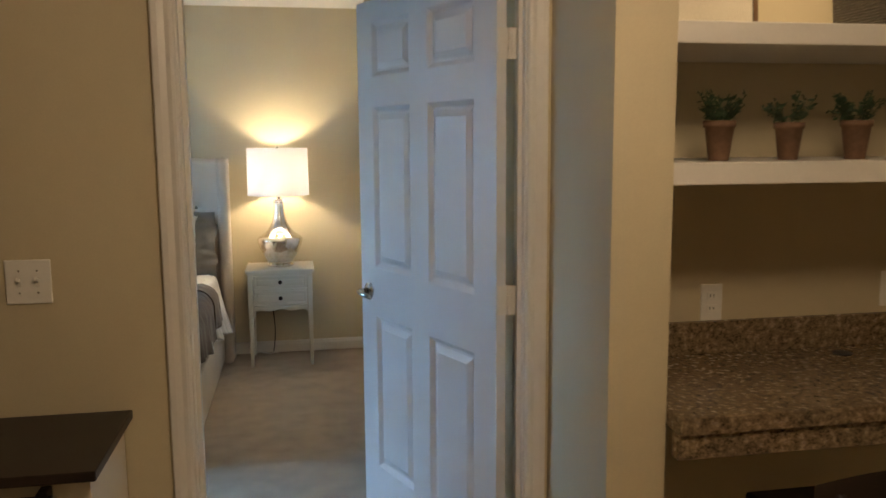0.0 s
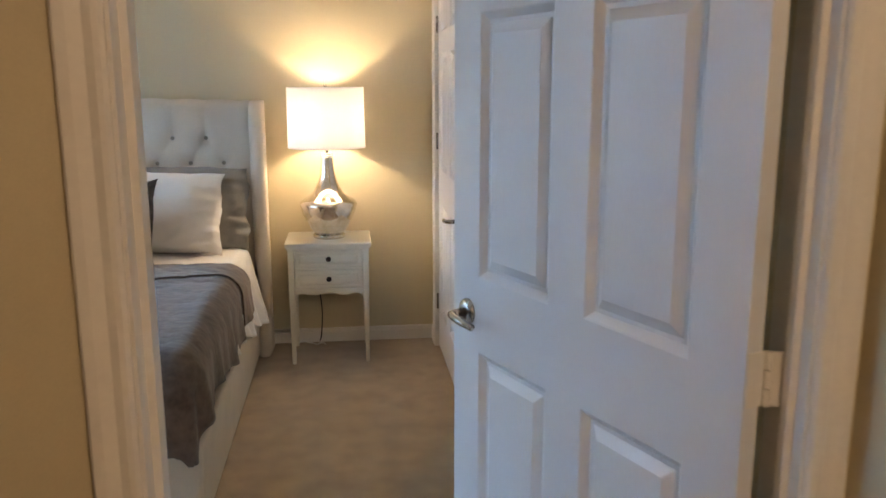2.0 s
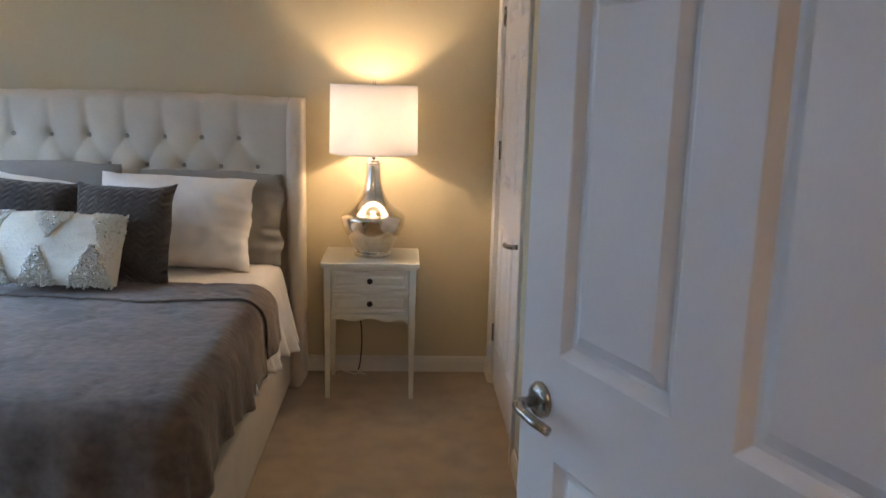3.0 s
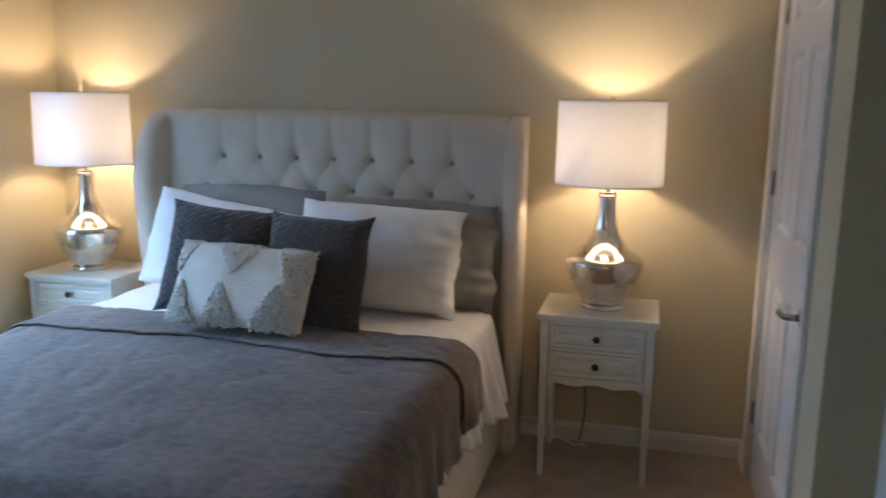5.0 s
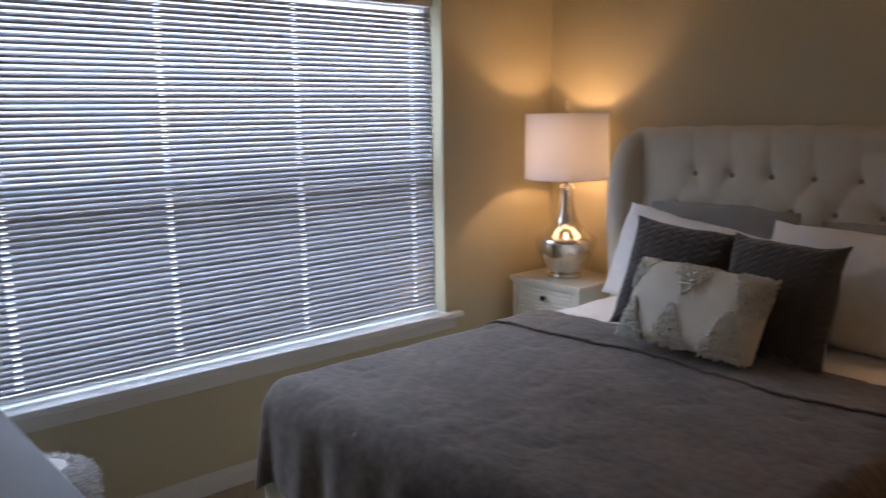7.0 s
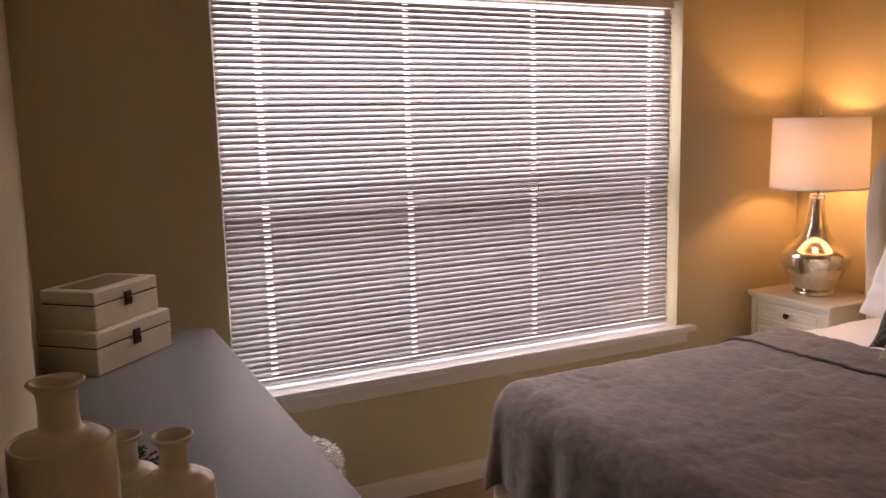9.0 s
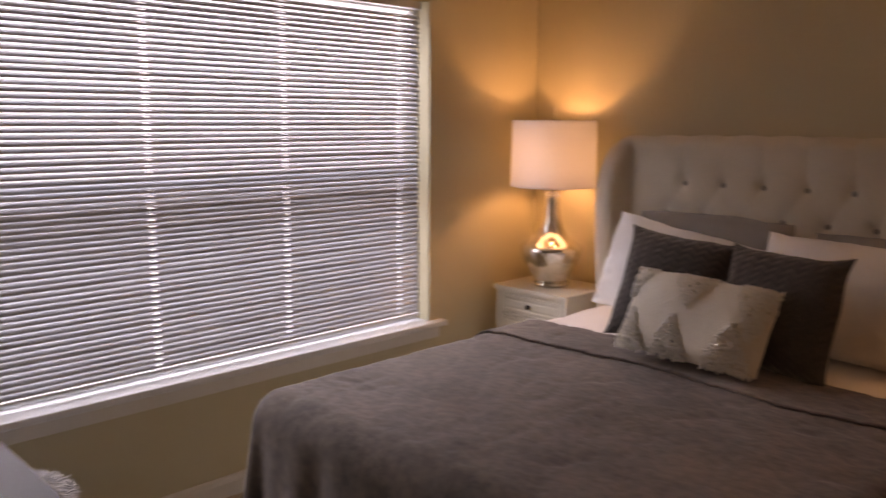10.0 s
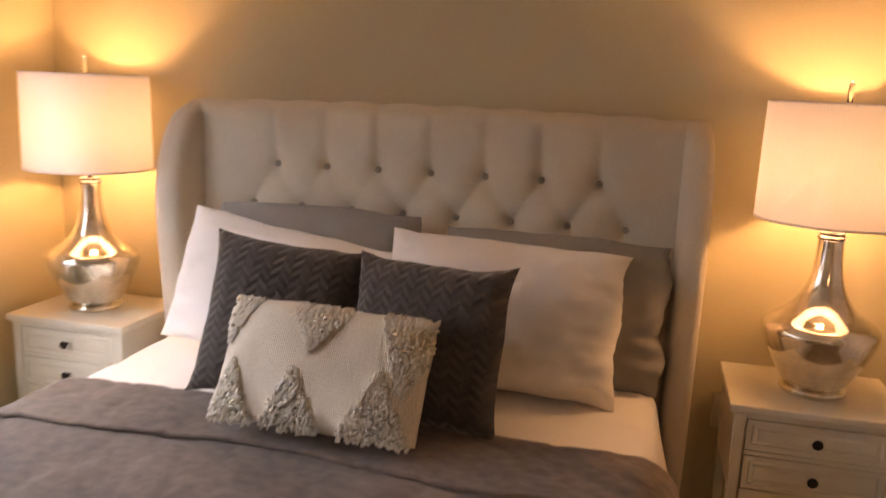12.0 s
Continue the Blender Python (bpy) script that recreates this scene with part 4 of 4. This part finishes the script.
# ---- dresser and what stands on it ----
DZ = 0.84
dresser = root("dresser", pose(-2.07, 2.545, 0), "grey painted wooden dresser with a smooth top along the wall", "dresser")
DL, DD = 1.90, 0.50
part("top", box(0, DL, 0, DD, DZ - 0.03, DZ, 0.006, seg=3), M_GREYTOP, dresser)
part("body", box(0.02, DL - 0.02, 0.0, DD - 0.03, 0.08, DZ - 0.03, 0.003), M_GREYTOP, dresser)
for c in range(2):
    for r in range(3):
        x0, z0 = 0.035 + c * 0.92, 0.10 + r * 0.235
        dr = part("drawer", box(x0, x0 + 0.91, DD - 0.03, DD - 0.012, z0, z0 + 0.225, 0.004), M_GREYTOP, dresser)
        for k in (0.24, 0.67):
            kn = lathe(smooth_profile([(0.006, 0), (0.0055, 0.008), (0.014, 0.018), (0.011, 0.023), (0, 0.025)], 4), 18)
            bmesh.ops.transform(kn, matrix=pose(x0 + k, DD - 0.012, z0 + 0.112, -90), verts=kn.verts[:])
            part("knob", kn, M_KNOB, dr, "round dark knob", True)
for x in (0.05, DL - 0.05):
    for y in (0.05, DD - 0.08):
        part("foot", box(x - 0.03, x + 0.03, y - 0.03, y + 0.03, 0, 0.08, 0.004), M_GREYTOP, dresser)


def keepsake_box(w, d, h, m, label, inlay):
    bx = root("decorative_box", m, label, "box", "stacked boxes")
    part("box_body", box(0, w, 0, d, 0, h * 0.62, 0.004), M_BOX, bx)
    part("seam", box(0.003, w - 0.003, 0.003, d - 0.003, h * 0.62, h * 0.65), M_SEAM, bx, "dark gap under the lid")
    lid = part("lid", box(0, w, 0, d, h * 0.65, h, 0.004), M_BOX, bx)
    if inlay:
        part("inlay", box(0.035, w - 0.035, 0.035, d - 0.035, h - 0.002, h + 0.002, 0.001), M_BOXTOP, lid, "tan leather inlay")
    part("clasp", boxes([(w / 2 - 0.014, w / 2 + 0.014, d, d + 0.006, h * 0.42, h * 0.80)], 0.002), M_KNOB, bx, "dark metal clasp")
    part("clasp_ring", tube([(w / 2 + 0.009 * math.cos(a), d + 0.008, h * 0.55 + 0.009 * math.sin(a)) for a in [0.5 * k for k in range(13)]], 0.002, 6), M_KNOB, bx, "dark metal ring")
    return bx


keepsake_box(0.32, 0.198, 0.115, pose(-2.035, 2.752, DZ, 0, 0, -43), "cream leatherette keepsake box with dark clasp on the dresser", False)
keepsake_box(0.27, 0.175, 0.105, pose(-2.019, 2.738, DZ + 0.115, 0, 0, -43), "smaller cream keepsake box with tan inlay stacked on another", True)


def bottle(m, h, r, label):
    """Wide body with rounded shoulders, a short neck and a flared lip."""
    n0 = h - r * 1.0
    sh = n0 - r * 0.42
    outer = [(r * 0.88, 0.0), (r * 0.97, r * 0.07), (r, r * 0.25), (r, sh * 0.6), (r * 0.985, sh), (r * 0.90, sh + r * 0.20), (r * 0.70, sh + r * 0.34), (r * 0.47, n0), (r * 0.385, n0 + r * 0.14),
             (r * 0.37, n0 + r * 0.55), (r * 0.40, h - r * 0.20), (r * 0.52, h - r * 0.06), (r * 0.53, h), (r * 0.45, h), (r * 0.33, h - r * 0.25), (r * 0.30, n0)]
    prof = smooth_profile(outer, 4)
    ob = part("ceramic_bottle", lathe([(0, 0)] + prof + [(0, n0 - 0.01)], 40), M_CERAMIC, None, "", True)
    ob.matrix_world = m
    return tagged(ob, label, "bottle", "ceramic bottles")


bottle(pose(-0.495, 2.716, DZ), 0.238, 0.052, "short white ceramic bottle vase on the grey dresser")
bottle(pose(-0.640, 2.664, DZ), 0.198, 0.050, "squat white ceramic bottle vase on the grey dresser")
bottle(pose(-0.245, 2.585, DZ), 0.405, 0.050, "tall white ceramic bottle vase on the grey dresser")


def pouf(m, label):
    """Round shaggy stool: a padded drum under a coat of short yarn tufts."""
    p = root("floor_pouf", m, label, "pouf")
    core = smooth_profile([(0.12, 0.0), (0.145, 0.03), (0.15, 0.20), (0.15, 0.36), (0.13, 0.43), (0.07, 0.455)], 4)
    part("cushion", lathe([(0, 0)] + core + [(0, 0.46)], 32), M_WOOL, p, "", True)
    rg, bm = random.Random(3), bmesh.new()
    for _ in range(2600):
        k = rg.random() * (len(core) - 1.001)
        (r0, z0), (r1, z1) = core[int(k)], core[int(k) + 1]
        r, z, a = r0 + (r1 - r0) * (k % 1), z0 + (z1 - z0) * (k % 1), rg.uniform(0, 6.283)
        if z < 0.03:
            continue
        c = Vector((r * math.cos(a), r * math.sin(a), z))
        d = Vector((math.cos(a) + rg.uniform(-0.6, 0.6), math.sin(a) + rg.uniform(-0.6, 0.6), rg.uniform(-0.7, 0.9))).normalized()
        s1 = d.orthogonal().normalized() * 0.005
        s2 = d.cross(s1)
        v = [bm.verts.new(c + s1), bm.verts.new(c - s1 * 0.5 + s2 * 0.87), bm.verts.new(c - s1 * 0.5 - s2 * 0.87), bm.verts.new(c + d * rg.uniform(0.015, 0.028))]
        for q in ((0, 1, 3), (1, 2, 3), (2, 0, 3)):
            bm.faces.new([v[n] for n in q])
    part("shag", bm, M_WOOL, p, "white shaggy yarn coat")


pouf(pose(-1.86, 3.24, 0), "white shaggy round floor pouf beside the dresser")


# ---- plants ----
def plant(m, kind, rng, scale, label):
    p = root("potted_plant", m, label, "plant", "potted plants")
    pot = [(0.024, 0), (0.026, 0.002), (0.037, 0.086), (0.041, 0.087), (0.042, 0.104), (0.037, 0.104), (0.035, 0.092)]
    part("pot", lathe([(0, 0)] + [(r * scale, z * scale) for r, z in pot] + [(0, 0.092 * scale)], 28), M_TERRA, p, "tapered terracotta pot", True)
    bm = bmesh.new()
    stems = bmesh.new()
    for s in range(26 if kind == "bushy" else 13):
        a, lean = rng.uniform(0, 6.283), rng.uniform(0.1, 1.0)
        h = rng.uniform(0.035, 0.095) * scale
        base = Vector((0.018 * math.cos(a), 0.018 * math.sin(a), 0.092 * scale))
        tip = base + Vector((math.cos(a) * lean * 0.055, math.sin(a) * lean * 0.055, h))
        merge(stems, tube([base, (base + tip) / 2 + Vector((0, 0, 0.008)), tip], 0.0012, 5))
        for k in range(9 if kind == "bushy" else 12):
            t = 0.25 + 0.75 * k / 9
            c = base.lerp(tip, min(t, 1.05))
            d = Vector((rng.uniform(-1, 1), rng.uniform(-1, 1), rng.uniform(-0.2, 1.1))).normalized()
            l, w = rng.uniform(0.012, 0.024) * scale, rng.uniform(0.003, 0.006) * scale
            side = d.cross(Vector((rng.uniform(-1, 1), rng.uniform(-1, 1), 0.4))).normalized()
            n = d.cross(side) * 0.0012
            q = [c, c + d * l * 0.5 + side * w + n, c + d * l, c + d * l * 0.5 - side * w + n]
            vs = [bm.verts.new(x) for x in q] + [bm.verts.new(c + d * l * 0.5 - n * 2)]
            bm.faces.new((vs[0], vs[1], vs[4]))
            bm.faces.new((vs[1], vs[2], vs[4]))
            bm.faces.new((vs[2], vs[3], vs[4]))
            bm.faces.new((vs[3], vs[0], vs[4]))
            bm.faces.new((vs[0], vs[1], vs[2], vs[3]))
    part("stem", stems, M_LEAF, p)
    part("foliage", bm, M_LEAF, p, "small dense green leaves")
    part("soil", lathe([(0, 0.094 * scale), (0.034 * scale, 0.092 * scale), (0, 0.091 * scale)], 20), M_SOIL, p)
    return p


rng = random.Random(9)
SH_Z = 1.46
plant(pose(1.615, 2.08, SH_Z), "bushy", rng, 1.0, "bushy green plant in a terracotta pot on the shelf")
plant(pose(1.815, 2.08, SH_Z), "tall", rng, 0.95, "small sprawling green plant in a terracotta pot")
plant(pose(2.015, 2.08, SH_Z), "bushy", rng, 1.0, "bushy green herb in a terracotta pot beside another plant")
plant(pose(2.215, 2.08, SH_Z), "tall", rng, 1.0, "green herb in a terracotta pot on the shelf")
plant(pose(-0.80, 2.67, DZ), "bushy", rng, 0.65, "small green plant in a pot among ceramic bottles")

# ---- desk niche ----
for z0, z1 in ((1.405, 1.46), (1.744, 1.797)):
    sh = part("niche_shelf", box(NICHE_X + 0.001, 2.949, 1.945, HALL - 0.001, z0, z1, 0.003), M_TRIM)
    tagged(sh, "thick white painted shelf built into the niche", "shelf", "niche shelves")
desk = root("desk_counter", pose(0, 0, 0), "brown speckled granite desk counter fitted in the niche", "counter")
part("slab", box(NICHE_X + 0.002, 2.948, 1.85, HALL - 0.002, 0.803, 0.85, 0.004), M_GRANITE, desk)
part("front_apron", box(NICHE_X + 0.002, 2.948, 1.862, 1.90, 0.738, 0.803, 0.003), M_GRANITE, desk)
part("backsplash", box(NICHE_X + 0.002, 2.948, HALL - 0.024, HALL - 0.002, 0.85, 0.952, 0.002), M_GRANITE, desk)
part("grommet", lathe([(0, 0.001), (0.028, 0.001), (0.030, 0.004), (0.026, 0.006), (0, 0.004)], 24), M_BLACK, desk, "black cable grommet", True).location = (2.18, 2.30, 0.85)
outlet(pose(1.79, HALL - 0.0005, 1.01), "white duplex outlet above the granite backsplash")
outlet(pose(2.42, HALL - 0.0005, 1.03), "white outlet plate above the granite backsplash")

chair = root("desk_chair", pose(2.03, 2.02, 0), "dark wooden desk chair pushed under the counter", "chair")
part("seat", box(-0.20, 0.20, -0.18, 0.22, 0.43, 0.46, 0.012), M_ESPRESSO, chair)
for x in (-0.18, 0.18):
    for y in (-0.16, 0.20):
        part("leg", tube([(x, y, 0), (x * 0.95, y * 0.95, 0.44)], lambda t: 0.014 + 0.006 * t, 10), M_ESPRESSO, chair, "", True)
part("backrest", grid_mesh(24, 8, lambda u, v: ((u - 0.5) * 0.46, -0.20 - 0.0 * v + 0.05 * (2 * u - 1) ** 2, 0.56 + v * (0.13 - 0.05 * (2 * u - 1) ** 2))), M_ESPRESSO, chair, "", True)
chair.children[-1].modifiers.new("thickness", "SOLIDIFY").thickness = 0.02
for x in (-0.17, 0.17):
    part("back_post", tube([(x, -0.16, 0.45), (x, -0.17, 0.62)], 0.012, 10), M_ESPRESSO, chair, "", True)

pic = root("framed_canvas", pose(1.44, 2.24, 1.797, -6), "cream canvas in a thin walnut frame leaning on the shelf", "picture")
part("canvas", box(0.01, 0.36, 0.004, 0.020, 0.01, 0.44), M_CANVAS, pic)
part("frame", boxes([(0, 0.012, 0, 0.026, 0, 0.45), (0.358, 0.372, 0, 0.026, 0, 0.45), (0.012, 0.358, 0, 0.026, 0, 0.012), (0.012, 0.358, 0, 0.026, 0.438, 0.45)], 0.001), M_FRAMEW, pic, "thin walnut frame")
basket = part("basket", extrude_outline([(-0.15, 0), (0.15, 0), (0.17, 0.22), (-0.17, 0.22)], "y", -0.11, 0.11, 0.02, 3), M_BASKET, None, "", True)
basket.matrix_world = pose(2.20, 2.15, 1.797)
tagged(basket, "dark woven storage basket on the upper shelf", "basket")

# ---- hall ----
switch = root("light_switch", pose(-0.19, HALL, 1.15), "white double toggle light switch plate", "switch")
part("plate", box(-0.058, 0.058, -0.006, 0, -0.060, 0.060, 0.003), M_PLATE, switch)
for x in (-0.023, 0.023):
    part("toggle_slot", box(x - 0.006, x + 0.006, -0.0075, -0.005, -0.013, 0.013, 0.001), M_TRIM, switch)
    t = box(-0.004, 0.004, -0.016, 0, -0.005, 0.005, 0.001)
    bmesh.ops.transform(t, matrix=pose(x, -0.005, 0.002, -25), verts=t.verts[:])
    part("toggle", t, M_PLATE, switch)
    for z in (-0.03, 0.03):
        sc = lathe([(0, 0.0015), (0.0025, 0.001), (0.003, 0)], 10)
        bmesh.ops.transform(sc, matrix=pose(x, -0.006, z, 90), verts=sc.verts[:])
        part("screw", sc, M_NICKEL, switch)

console = root("console_table", pose(0.055, 1.97, 0), "console cabinet with dark espresso top and cream sides", "console")
part("top", box(-1.20, 0, 0, 0.434, 0.755, 0.78, 0.003), M_ESPRESSO, console)
part("side_panel", box(-0.045, -0.025, 0.05, 0.43, 0, 0.755), M_FURN, console)
part("side_panel", box(-1.175, -1.155, 0.05, 0.43, 0, 0.755), M_FURN, console)
part("front", box(-1.155, -0.045, 0.05, 0.07, 0.08, 0.755), M_FURN, console)
part("towel_bar", tube([(-0.95, 0.012, 0.715), (-0.10, 0.012, 0.715)], 0.011, 12), M_KNOB, console, "dark metal rail", True)
for x in (-0.93, -0.12):
    part("bar_bracket", box(x - 0.012, x + 0.012, 0.004, 0.052, 0.703, 0.735, 0.003), M_KNOB, console, "dark metal bracket")
